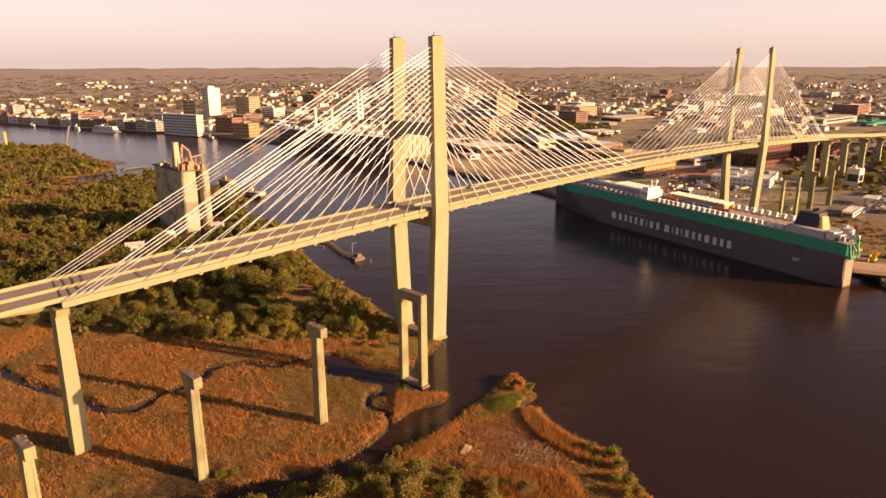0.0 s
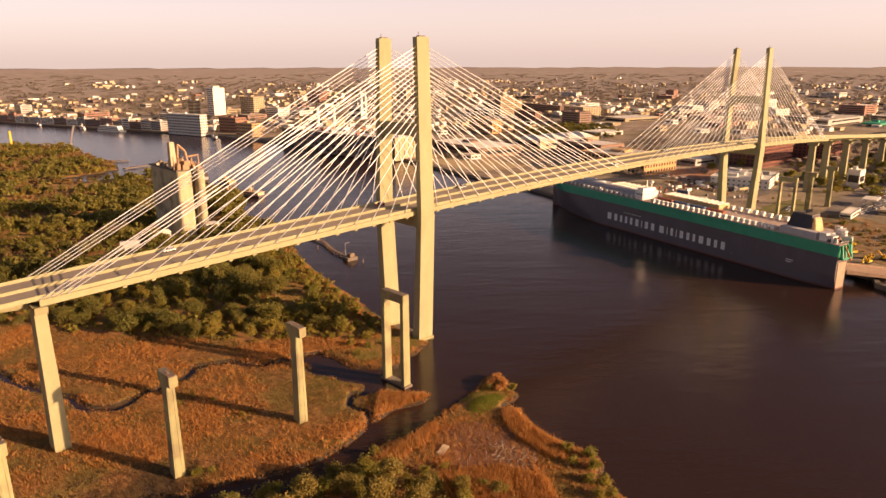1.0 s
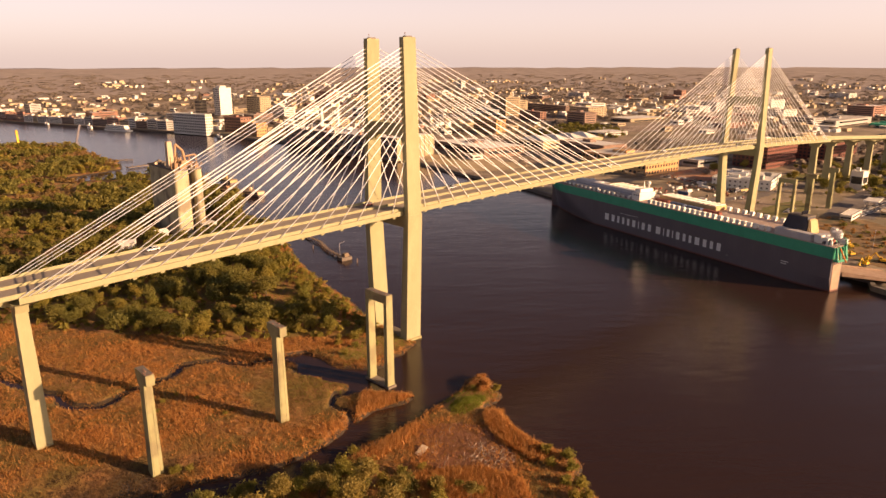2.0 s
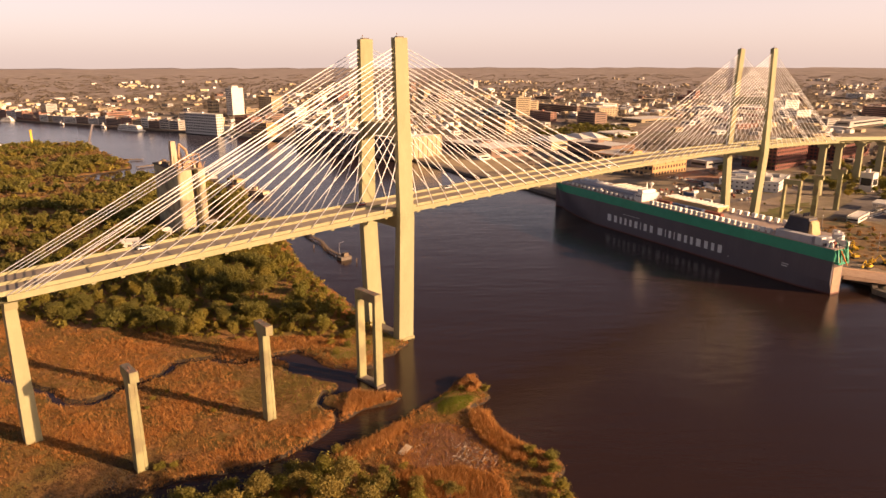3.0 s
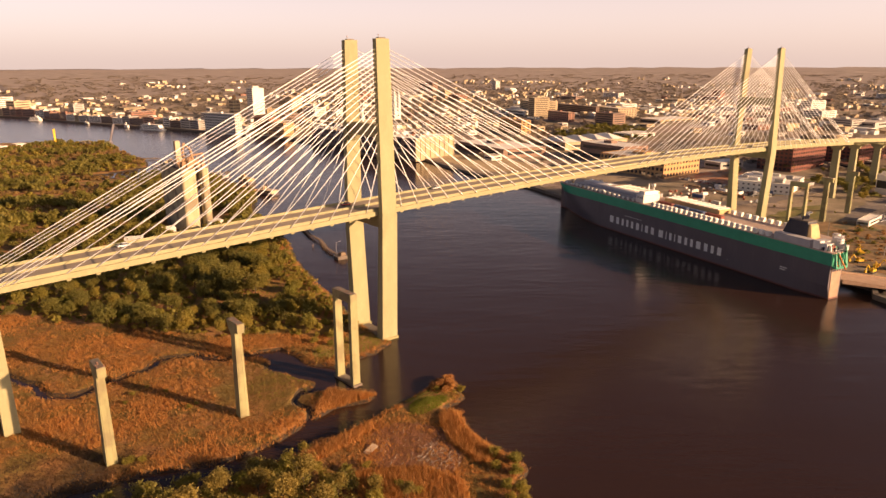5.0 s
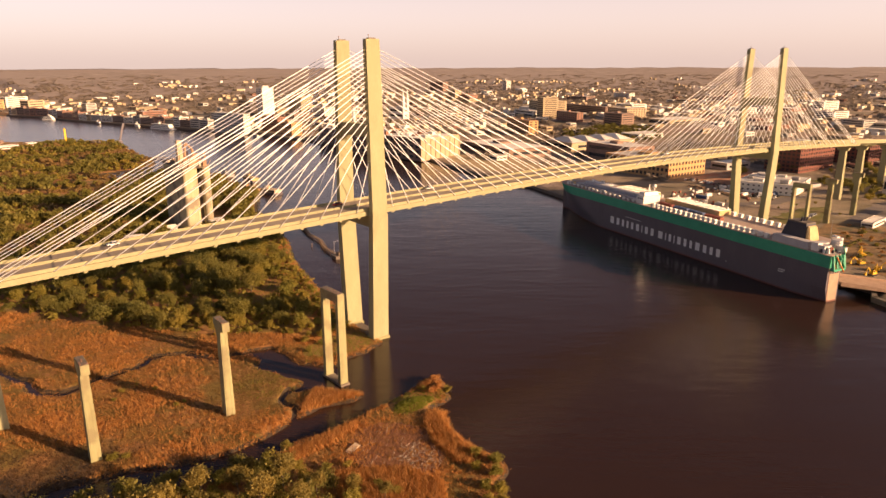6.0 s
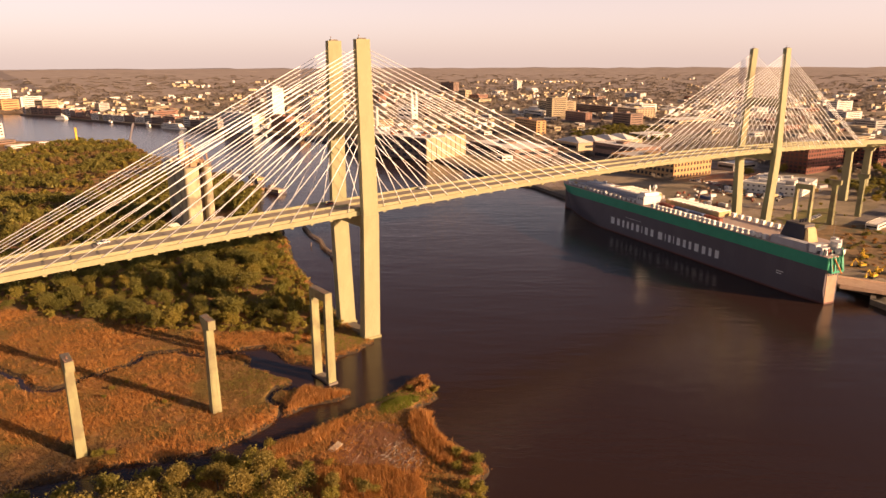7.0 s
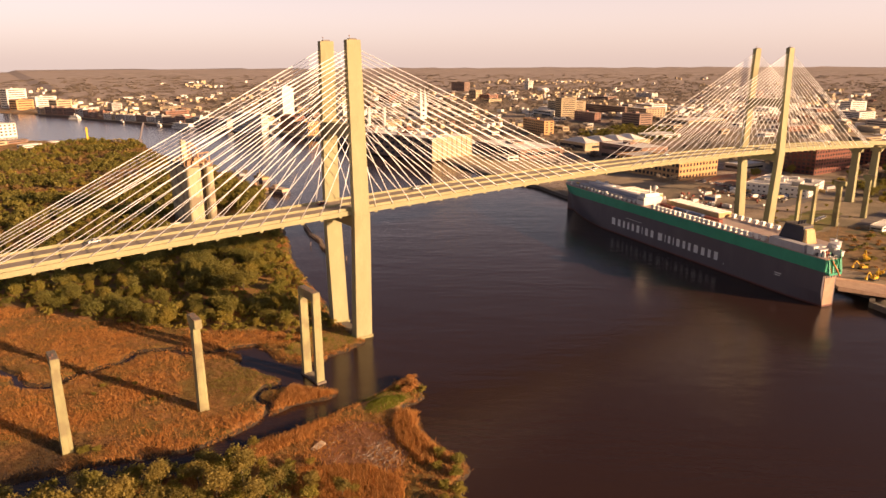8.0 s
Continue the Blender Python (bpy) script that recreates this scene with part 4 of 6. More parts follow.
woods("rusty_peninsula_woods", "rust brown scrub on a low peninsula", far_bank[rusty], crowns_low, LEAF_RUST, (0.35, 0.8))
# bushes on the tower's bank and on the small island
ISLAND = np.array([(-48, -69), (-33, -67), (-24, -79), (-26, -86), (-30, -98), (-30, -107), (-29, -115), (-31, -121), (-38, -126), (-41, -137), (-55, -160), (-100, -222), (-170, -260), (-200, -120), (-150, -64), (-106, -73), (-93, -78), (-87, -75), (-70, -71), (-62, -73)], dtype=float)
pines = [make_tree("pine_tree", "tall olive green pine with an open crown on the island", 50 + k, h, r, n_, 0.34, PINE, 0.36) for k, (h, r, n_) in enumerate(((13.0, 4.6, 1500), (11.0, 4.2, 1300)))]
# the western pines, largely out of view, are sized to shade the marsh
for k, (x, y, s_) in enumerate((
    (-87, -92, 1.08), (-98, -86, 1.0), (-107, -82, 0.95), (-80, -99, 0.72), (-96, -98, 1.1), (-110, -93, 1.1), (-118, -88, 1.15), (-126, -87, 1.25), (-134, -86, 1.3), (-105, -99, 1.1), (-72, -106, 0.62), (-121, -97, 1.3),
    (-142, -84, 1.3), (-101, -108, 1.1), (-89, -106, 0.95), (-129, -95, 1.05), (-151, -80, 1.3), (-66, -113, 0.6), (-160, -78, 1.3), (-146, -92, 1.3), (-92, -80, 0.62), (-114, -75, 0.6),
)):
    z_ = float(height(np.array([(x, y)]))[0])
    m_ = pose(x, y, z_, 0, 0, 77 * k)
    t_ = pines[k % 2] if k < 2 else copy_thing(pines[k % 2], m_)
    t_.matrix_basis = m_
    t_.scale = (s_,) * 3
    tagged(t_, group="island pines")
bush_label = "rounded bush among the island's dry reeds"
bushes = [make_tree("bush", bush_label, 40 + k, h, r, int(n_ * 1.4), 0.25, m_, 0.0) for k, (h, r, n_, m_) in enumerate(((3.6, 2.6, 520, LEAF_LIGHT), (5.6, 3.3, 760, LEAF), (4.6, 2.9, 640, LEAF_LIGHT), (3.4, 3.2, 700, REED)))]
for b in bushes:
    tagged(b, category="bush", group="island bushes")
used = set()


def bush(kind, x, y, s):
    plant(bushes[kind], (x, y), s, rs.uniform(0, 360), kind not in used)
    used.add(kind)


RIM_BUSHES = (
    (-10, -61, 0.8, 3), (-12, -65, 0.95, 3), (-11, -71, 0.85, 0), (-14, -68, 0.85, 3), (-32, -112, 1.0, 0), (-30, -118, 1.1, 0), (-34, -123, 1.0, 0), (-37, -129, 1.05, 0),
    (-41, -134, 0.9, 0), (-36, -117, 0.8, 0), (-40, -126, 0.9, 0), (-44, -132, 1.0, 0), (-46, -140, 1.1, 0), (-52, -142, 1.1, 1), (-84, -84, 0.9, 2), (-88, -90, 1.1, 1),
    (-80, -92, 1.0, 2), (-93, -86, 0.9, 2), (-76, -98, 1.05, 1), (-84, -100, 1.2, 1), (-92, -98, 1.1, 2), (-98, -92, 1.0, 1), (-70, -102, 0.9, 2), (-104, -84, 1.0, 2),
)
GROVE_BUSHES = (
    (-110, -90, 1.1, 1), (-104, -98, 1.2, 1), (-74, -108, 1.0, 2), (-82, -110, 1.1, 1), (-92, -108, 1.2, 1), (-62, -112, 0.7, 2), (-118, -82, 0.9, 2), (-124, -90, 1.1, 1),
    (-116, -98, 1.2, 1), (-66, -118, 0.8, 2), (-128, -80, 1.1, 2), (-134, -88, 1.3, 1), (-84, -79, 1.0, 2), (-90, -80, 1.1, 1), (-99, -77, 1.0, 2), (-108, -77, 1.1, 1),
    (-114, -76, 1.0, 2), (-121, -74, 1.1, 1), (-130, -72, 1.0, 2), (-140, -70, 1.1, 1), (-150, -69, 1.2, 2), (-146, -78, 1.3, 1), (-156, -76, 1.3, 1),
)
LOW_BUSHES = (
    (-66, -92, 0.6, 2), (-72, -90, 0.7, 0), (-64, -106, 0.6, 2), (-140, -80, 0.9, 2), (-78, -84, 0.7, 0), (-96, -80, 0.6, 0),
)
for x, y, s, kind in RIM_BUSHES + GROVE_BUSHES + LOW_BUSHES:
    bush(kind, x, y, s * (1.2 if x < -70 else 1.0))
for x, y, s, kind in ((-92.6, -74, 1.3, 1), (-76, -71, 0.9, 0), (-85, -78, 1.4, 2), (-104, -73, 1.5, 1), (-112, -70, 1.6, 2), (-122, -67.5, 1.7, 1), (-134, -65, 1.7, 2), (-146, -62, 1.8, 1), (-98, -75.5, 1.2, 0), (-17, -69, 0.8, 3), (-15, -64, 0.8, 3), (-19, -66, 0.6, 0), (-121.9, -43.8, 0.7, 0), (-95, -21, 0.5, 0), (-92, -20, 0.4, 0)):
    bush(kind, x, y, s)
for x, y, s, kind in ((-33, 2, 0.9, 0), (-28, -4, 0.8, 0), (-24, 3, 1.0, 0), (-20, -8, 0.6, 0), (-36, -8, 0.7, 0), (-108, 2, 0.45, 2), (-102, 4, 0.45, 0), (-121, -44, 0.7, 0), (-118, -46, 0.6, 2), (-98, -4, 0.5, 0), (-112, -4, 0.4, 2)):
    bush(kind, x, y, s)


# ---- grass ----
def tufts(rs, places, tall, wide, blades, lean=0.35):
    """Grass tufts as narrow leaning blades."""
    z = height(places)
    n = len(places) * blades
    p = np.repeat(np.column_stack((places, z - 0.1)), blades, 0) + np.column_stack((rs.normal(0, 0.35, (n, 2)), np.zeros(n)))
    a = rs.uniform(0, math.tau, n)
    u = np.column_stack((np.cos(a), np.sin(a), np.zeros(n))) * (wide * rs.uniform(0.6, 1.3, n))[:, None]
    h = tall * rs.uniform(0.55, 1.25, n)
    tip = p + np.column_stack((rs.normal(0, lean, (n, 2)) * h[:, None], h))
    return np.stack((p - u, p + u, tip), 1)


MARSH = np.array([(-210, 190), (-160, 150), (-141, 133), (-118, 105), (-99, 78), (-74, 48), (-58, 30), (-47, 26), (-20, 2), (-5, -2), (-6, -17), (-26, -21), (-37, -22), (-44, 0), (-56, 8), (-58, -10), (-52, -34), (-42, -50), (-54, -52), (-79, -60), (-110, -56), (-150, -48), (-215, -38)], dtype=float)
LAND = np.concatenate((MARSH, [(-260, 60)]))
OPEN = np.array([(-200, -140), (-4, -140), (-4, 150), (-200, 150)], float)
p = scatter(rs, (-200, -4, -140, 150), 0.62, OPEN)
p = p[~inside(p, FOREST)]
s_ = shore(p)
wet = np.minimum(line_distance(p, CREEK, False), line_distance(p, GULLY, False))
p = p[(s_ > 0.25) & (wet > 1.3)]
patch = 0.8 * wave_noise(p, 8, 11) + 0.5 * wave_noise(p, 2.4, 12) + rs.normal(0, 0.45, len(p))
keep = rs.rand(len(p)) < 0.86
debris = (np.hypot((p[:, 0] + 48) / 14, (p[:, 1] + 93) / 16) + 0.3 * wave_noise(p, 3, 29) < 0.85) & (rs.rand(len(p)) < 0.55)
lawn = np.hypot((p[:, 0] + 27) / 10, (p[:, 1] + 71) / 7) < 1
lawn |= np.hypot((p[:, 0] + 22) / 17, (p[:, 1] + 9) / 9) < 1
low = (patch < 0.25) & ~debris & ~lawn & keep
tall = (patch >= 0.25) & ~debris & ~lawn & keep
# ragged ellipse of grass darkened to stand for shade across the marsh
shaded = np.hypot((p[:, 0] + 140) / 25, (p[:, 1] + 39) / 14) + 0.22 * wave_noise(p, 5, 31) + rs.normal(0, 0.08, len(p)) < 1
shaded &= (low | tall)
g8 = new("wet_sedge", quad_mesh("wet_sedge", tufts(rs, p[shaded], 0.6, 0.13, 5, 0.5), [SHADED_GRASS]))
tagged(g8, "dark brown marsh grass, coloured for the tree shade lying on it", "grass", kind="stuff")
low, tall = low & ~shaded, tall & ~shaded
flat = wave_noise(p, 13, 17) + 0.5 * wave_noise(p, 4, 18) + rs.normal(0, 0.3, len(p)) > 0.38
flat |= np.hypot((p[:, 0] + 70) / 17, (p[:, 1] + 24) / 22) + 0.25 * wave_noise(p, 4, 19) < 1
olive = (low | tall) & flat
low, tall = low & ~flat, tall & ~flat
g6 = new("olive_grass", quad_mesh("olive_grass", tufts(rs, p[olive], 0.6, 0.13, 5, 0.55), [OLIVE_GRASS]))
tagged(g6, "flattened olive brown marsh grass in patches", "grass", kind="stuff")
g1 = new("marsh_grass", quad_mesh("marsh_grass", tufts(rs, p[low], 0.85, 0.13, 5, 0.45), [STRAW]))
tagged(g1, "short rust and straw coloured marsh grass", "grass", kind="stuff")
g2 = new("reed_bed", quad_mesh("reed_bed", tufts(rs, p[tall], 1.2, 0.14, 6, 0.45), [REED]))
tagged(g2, "tall golden reeds in patches over the marsh", "reeds", kind="stuff")
q = scatter(rs, (-32, -8, -80, -56), 0.5, np.array([(-34, -64), (-21, -60), (-12, -64), (-14, -75), (-24, -76), (-34, -72)], float))
q = np.concatenate((q, scatter(rs, (-75, -45, -40, -5), 0.9, np.array([(-75, -20), (-60, -8), (-50, -30), (-58, -36), (-72, -34)], float)), scatter(rs, (-45, -4, -24, 4), 0.6, np.array([(-42, -16), (-36, -2), (-8, 0), (-6, -16), (-26, -20)], float))))
mound = scatter(rs, (-40, -18, -82, -64), 0.34, np.array([(-37, -74), (-33, -69), (-26, -68), (-20, -70), (-20, -74), (-27, -77), (-34, -77)], float))
glade = scatter(rs, (-36, -2, 50, 100), 0.8, np.array([(-34, 54), (-22, 52), (-2, 92), (-10, 98), (-30, 72)], float))
strip = scatter(rs, (-60, 60, 0, 230), 0.75, FOREST)
strip = strip[shore(strip) < 16]
lush = wave_noise(strip, 6, 27) + rs.normal(0, 0.3, len(strip)) > 0.0
q = np.concatenate((q, mound, mound + 0.15, glade, strip[lush]))
g7 = new("bank_grass", quad_mesh("bank_grass", tufts(rs, strip[~lush], 0.9, 0.15, 4, 0.4), [REED]))
tagged(g7, "golden grass along the wooded river bank", "grass", kind="stuff")
g3 = new("green_grass", quad_mesh("green_grass", tufts(rs, q, 0.5, 0.12, 4), [GREEN_GRASS]))
tagged(g3, "fresh green grass beside the water", "grass", kind="stuff")
# washed-up litter
WRACK = leaf_material("washed_up_litter", (0.24, 0.105, 0.06), (0.47, 0.24, 0.14), (0.40, 0.18, 0.085), 0.05)
a_, r_ = rs.uniform(0, math.tau, 19000), np.sqrt(rs.rand(19000))
q = np.column_stack((-49 + 14 * r_ * np.cos(a_), -93 + 17 * r_ * np.sin(a_)))
g5 = new("wrack", quad_mesh("wrack", tufts(rs, q, 0.40, 0.15, 3, 1.6), [WRACK]))
tagged(g5, "pinkish brown washed-up twigs and dead stems", "litter", kind="stuff")
# reed banks round the island's rim
rim = np.array([(-20, -83), (-25, -86), (-29, -97), (-30, -107), (-31, -114), (-39, -112), (-38, -98), (-33, -86), (-27, -80)], float)
rim2 = np.array([(-62, -52), (-50, -40), (-42, -48), (-37, -53), (-43, -54), (-54, -52)], float)
rim3 = np.array([(-60, -98), (-52, -104), (-48, -116), (-56, -128), (-72, -122), (-76, -104), (-70, -92)], float)
rim4 = np.array([(-80, -74), (-62, -72), (-50, -69), (-52, -74), (-62, -78), (-80, -80)], float)
q = np.concatenate([scatter(rs, (-80, -15, -140, -30), 0.42, r_) for r_ in (rim, rim2, rim3, rim4)])
g4 = new("rim_reeds", quad_mesh("rim_reeds", tufts(rs, q, 2.0, 0.16, 5, 0.28), [REED]))
tagged(g4, "dense golden reeds along the island's rim", "reeds", kind="stuff")


# ---- the city across the river ----
STUCCO = material("white_stucco", (0.60, 0.57, 0.53), (0.72, 0.69, 0.64), 0.15, 0.85, bump=0.05, reach=0.2)
TAN_WALL = material("tan_masonry", (0.36, 0.28, 0.18), (0.46, 0.37, 0.25), 0.15, 0.9, bump=0.05, reach=0.25)
BRICK = material("red_brick", (0.25, 0.13, 0.095), (0.35, 0.19, 0.14), 0.2, 0.9, bump=0.05, reach=0.25)
BROWN_BRICK = material("brown_brick", (0.19, 0.125, 0.10), (0.28, 0.185, 0.145), 0.2, 0.9, bump=0.05, reach=0.25)
# red brick with the shade of the facing walls put into its colour
SHADED_BRICK = material("shaded_red_brick", (0.13, 0.045, 0.035), (0.19, 0.07, 0.05), 0.2, 0.9, bump=0.05, reach=0.2)
GREY_WALL = material("grey_render", (0.36, 0.34, 0.32), (0.47, 0.44, 0.41), 0.15, 0.9, bump=0.05, reach=0.25)
OCHRE_WALL = material("ochre_brick", (0.48, 0.28, 0.13), (0.58, 0.35, 0.17), 0.15, 0.9, bump=0.05, reach=0.1)
ROOF_WHITE = material("white_membrane_roof", (0.68, 0.64, 0.58), (0.82, 0.78, 0.72), 0.08, 0.8, bump=0.05, reach=0.2)
ROOF_GREY = material("gravel_roof", (0.36, 0.32, 0.28), (0.50, 0.45, 0.40), 0.08, 0.9, bump=0.05, reach=0.3)
ROOF_DARK = material("dark_shingle_roof", (0.13, 0.11, 0.10), (0.22, 0.185, 0.17), 0.1, 0.9, bump=0.05, reach=0.3)
ROOF_RED = material("rusty_metal_roof", (0.22, 0.09, 0.06), (0.32, 0.14, 0.09), 0.1, 0.8, bump=0.05, reach=0.3)
YELLOW = material("yellow_paint", (0.62, 0.36, 0.02), (0.75, 0.45, 0.03), 0.4, 0.6, bump=0.05)
WALLS = (STUCCO, TAN_WALL, BRICK, BROWN_BRICK, GREY_WALL)
ROOFS = (ROOF_WHITE, ROOF_GREY, ROOF_DARK, ROOF_RED)
bm = one(box, -0.5, 0.5, -0.06, 0.06, -0.5, 0.5)
pane_mesh = mesh_of("window", bm, GLASS)
taken = []


def building(name, label, x, y, z, turn, u, w, h, wall, roof, storeys, bays=0, sides=0, category="building", group="city buildings", ribs=0, end=None, pane=1.0):
    """A block with its corner next to the camera at (x, y): walls, a roof inside a parapet, a roof hut, and windows on the two faces that show."""
    b = thing(name, label, category, group, pose(x, y, z, 0, 0, turn))
    bm = bmesh.new()
    t = min(0.5, u * 0.1)
    box(bm, 0, u, 0, w, -1.5, h)
    bm.faces.ensure_lookup_table()
    top = bm.faces[1]
    inner = bmesh.ops.inset_region(bm, faces=[top], thickness=t)
    bmesh.ops.translate(bm, verts=top.verts[:], vec=(0, 0, -0.8))
    part("wall", bm, wall, b)
    part("roof", one(box, t, u - t, t, w - t, h - 0.79, h - 0.5), roof, b)
    if h > 9:
        k = 0.25 * min(u, w)
        part("roof_hut", one(box, u * 0.4, u * 0.4 + k, w * 0.5, w * 0.5 + k * 1.3, h - 0.5, h + 2.2), wall, b)
    step = (h - 1.5) / storeys
    for s in range(storeys):
        zc = 0.6 + step * (s + 0.5)
        if bays:
            for k in range(bays):
                placed("window", pane_mesh, b, Matrix.LocRotScale((-0.02, w * (k + 0.5) / bays, zc), Euler((0, 0, radians(90))), (w / bays * 0.6 * pane, 1, step * 0.55 * pane)))
            for k in range(sides):
                placed("window", pane_mesh, b, Matrix.LocRotScale((u * (k + 0.5) / sides, -0.02, zc), None, (u / sides * 0.5 * pane, 1, step * 0.5 * pane)))
        else:
            placed("window_band", pane_mesh, b, Matrix.LocRotScale((-0.02, w / 2, zc), Euler((0, 0, radians(90))), (w * 0.86, 1, step * 0.42)))
            placed("window_band", pane_mesh, b, Matrix.LocRotScale((u / 2, -0.02, zc), None, (u * 0.8, 1, step * 0.35)))
    # cladding in a paler colour that paints the end wall as sunlit
    if end:
        part("end_wall", one(box, 0.0, u, -0.4, -0.02, -1.4, h - 0.1), end, b)
    for k in range(ribs):
        part("rib", one(box, u * k / (ribs - 1) - 0.7, u * k / (ribs - 1) + 0.7, -1.2, -0.4, -1, h - 2), end or wall, b)
    a = radians(turn)
    taken.append((x + math.cos(a) * u / 2 - math.sin(a) * w / 2, y + math.sin(a) * u / 2 + math.cos(a) * w / 2, math.hypot(u, w) / 2))
    return b


hotel = building("hotel", "white concrete hotel with a deep window grid beside the river", 299, 892, 2.6, 15, 14, 86, 34, STUCCO, ROOF_WHITE, 7, 18, 3)
tower = building("office_tower", "tall white office tower with narrow windows", 474, 1214, 11, 15, 32, 20, 57, STUCCO, ROOF_WHITE, 13, 4, 0)
part("tower_crown", one(box, 6, 22, 4, 16, 56, 61), STUCCO, tower)
building("brick_warehouse", "dark red brick warehouse with flat roof beside the quay", 359, 886, 2.6, 15, 24, 42, 26, BRICK, ROOF_RED, 5, 9, 4)
building("brick_warehouse", "orange brick corner building beside the quay", 347, 806, 2.6, 15, 22, 38, 22, OCHRE_WALL, ROOF_GREY, 4, 8, 4)
building("office_block", "brown and tan office block with square windows", 552, 1183, 11, 15, 32, 42, 37, TAN_WALL, ROOF_GREY, 8, 8, 6)
hall = building("city_hall", "small tan stone hall with a gilded dome", 449, 1264, 11, 15, 18, 16, 30, TAN_WALL, ROOF_GREY, 4, 4, 4)
bm = bmesh.new()
bmesh.ops.create_uvsphere(bm, u_segments=12, v_segments=8, radius=4.5, matrix=pose(9, 8, 36) @ Matrix.Diagonal((1, 1, 1.4, 1)))
rod(bm, (9, 8, 29), (9, 8, 36), 4.2, seg=12)
part("dome", bm, OCHRE_WALL, hall, smooth=True)
plant_house = building("power_station", "long dark brick power station with white roof edge beside the river", 362, 583, 2.6, 6, 70, 130, 21, BROWN_BRICK, ROOF_WHITE, 3, 20, 10)
for k, (x, y) in enumerate(((399, 690), (414, 668))):
    c = thing("chimney", "tall pale cylindrical power station chimney", "chimney", "power station chimneys")
    part("stack", one(rod, (x, y, 0), (x, y, 54), 3.0, 2.6, seg=16), STUCCO, c, smooth=True)
    part("collar", one(rod, (x, y, 52.5), (x, y, 54.4), 3.1, 3.1, seg=16), GREY_WALL, c)
# brown stands for shade on the long side, tan for sun on the end
mill = building("mill", "large riverside mill, long side coloured as shaded, ribbed end as sunlit", 341, 431, 2.6, 10, 72, 135, 27, BROWN_BRICK, ROOF_WHITE, 4, 12, 0, ribs=9, end=TAN_WALL)
building("office_tower", "dark glass office tower with a pale corner", 1371, 1715, 11, 15, 30, 60, 44, BROWN_BRICK, ROOF_DARK, 9)
building("apartment_tower", "pale slab apartment tower among trees", 1608, 1638, 11, 15, 29, 17, 46, STUCCO, ROOF_WHITE, 11)
building("office_block", "low tan office block among trees", 1164, 1387, 11, 15, 29, 26, 30, TAN_WALL, ROOF_GREY, 6)
building("school", "stepped cream coloured office block with window bands", 937, 793, 11, -14, 54, 70, 29, TAN_WALL, ROOF_WHITE, 7)
building("apartment_block", "low brick apartment block with a lit end wall", 856, 632, 11, -14, 14, 71, 17, BRICK, ROOF_GREY, 4, 10, 2)
building("apartment_block", "cream apartment block with grey window front", 953, 590, 11, -14, 46, 60, 23, TAN_WALL, ROOF_WHITE, 6, 10, 7)
building("apartment_block", "long dark apartment block with flat roof", 1038, 712, 11, -14, 14, 160, 17, BROWN_BRICK, ROOF_GREY, 4)
building("apartment_block", "dark brick block with an ochre end wall", 652, 556, 6, -14, 18, 74, 22, OCHRE_WALL, ROOF_DARK, 5, 10, 2)
building("warehouse", "long low white warehouse with flat roof", 900, 792, 8, -14, 30, 83, 13, STUCCO, ROOF_WHITE, 2)
building("warehouse", "dark brown brick warehouse with flat white roof", 515, 249, 2.6, -8, 41, 76, 20, BROWN_BRICK, ROOF_WHITE, 2)
building("convention_hall", "wide low hall with a bright white roof", 557, 377, 2.6, -8, 118, 60, 11, TAN_WALL, ROOF_WHITE, 1)
hall_roof = [ob for ob in scene.objects if ob.name == "convention_hall"][0]
for x in (4, 34, 64, 92):
    part("roof_peak", one(hexa, rect(x, x + 24, 3, 57, 10.4), rect(x + 10, x + 14, 24, 36, 16.5)), ROOF_WHITE, hall_roof, "white peaked tent roof")
building("depot", "brown transit shed with a pale canopy roof", 435, 372, 2.6, -10, 66, 120, 12, BROWN_BRICK, ROOF_WHITE, 1)
building("brick_mill", "orange brick mill with many tall windows", 455, 154, 2.6, -4, 60, 87, 19, OCHRE_WALL, ROOF_GREY, 3, 16, 12)
building("white_office", "low white office building with rounded windows behind the quay", 464, 28.6, 2.6, 13, 60, 52, 9.6, WHITE, ROOF_WHITE, 2, 11, 12, pane=0.6)
office = [ob for ob in scene.objects if ob.name == "white_office"][0]
for k, (x, y, u, w, h) in enumerate(((8, 8, 9, 7, 3.4), (24, 10, 5, 4, 2.2), (36, 6, 7, 6, 2.6), (10, 30, 6, 9, 2.4), (30, 32, 12, 8, 3.6), (48, 20, 5, 7, 2.0), (20, 42, 6, 5, 2.2), (44, 40, 8, 5, 2.6))):
    part("roof_unit", one(box, x, x + u, y, y + w, 9.0, 9.3 + h), STUCCO if k % 2 else GREY_WALL, office)
building("brick_apartments", "red brick apartment house with balconies, darkened for its shaded side", 600, 90, 2.6, -4, 71, 40, 27, SHADED_BRICK, ROOF_WHITE, 6, 8, 14)
building("brick_apartments", "red brick apartment house with flat roof, darkened for its shaded side", 700, 60, 2.6, -4, 80, 40, 26, SHADED_BRICK, ROOF_WHITE, 6, 8, 14)
building("hospital", "cream tower of a riverside medical campus", -5, 1985, 6, 30, 58, 30, 50, STUCCO, ROOF_WHITE, 8)
building("hospital", "orange brick block of a riverside campus", 8, 1887, 4, 30, 49, 30, 26, OCHRE_WALL, ROOF_GREY, 4)
building("hospital", "cream block of a riverside campus", 60, 1967, 6, 30, 65, 30, 28, STUCCO, ROOF_WHITE, 5)
building("hospital", "tan block of a riverside campus", 92, 1800, 4, 30, 46, 30, 26, TAN_WALL, ROOF_WHITE, 4)
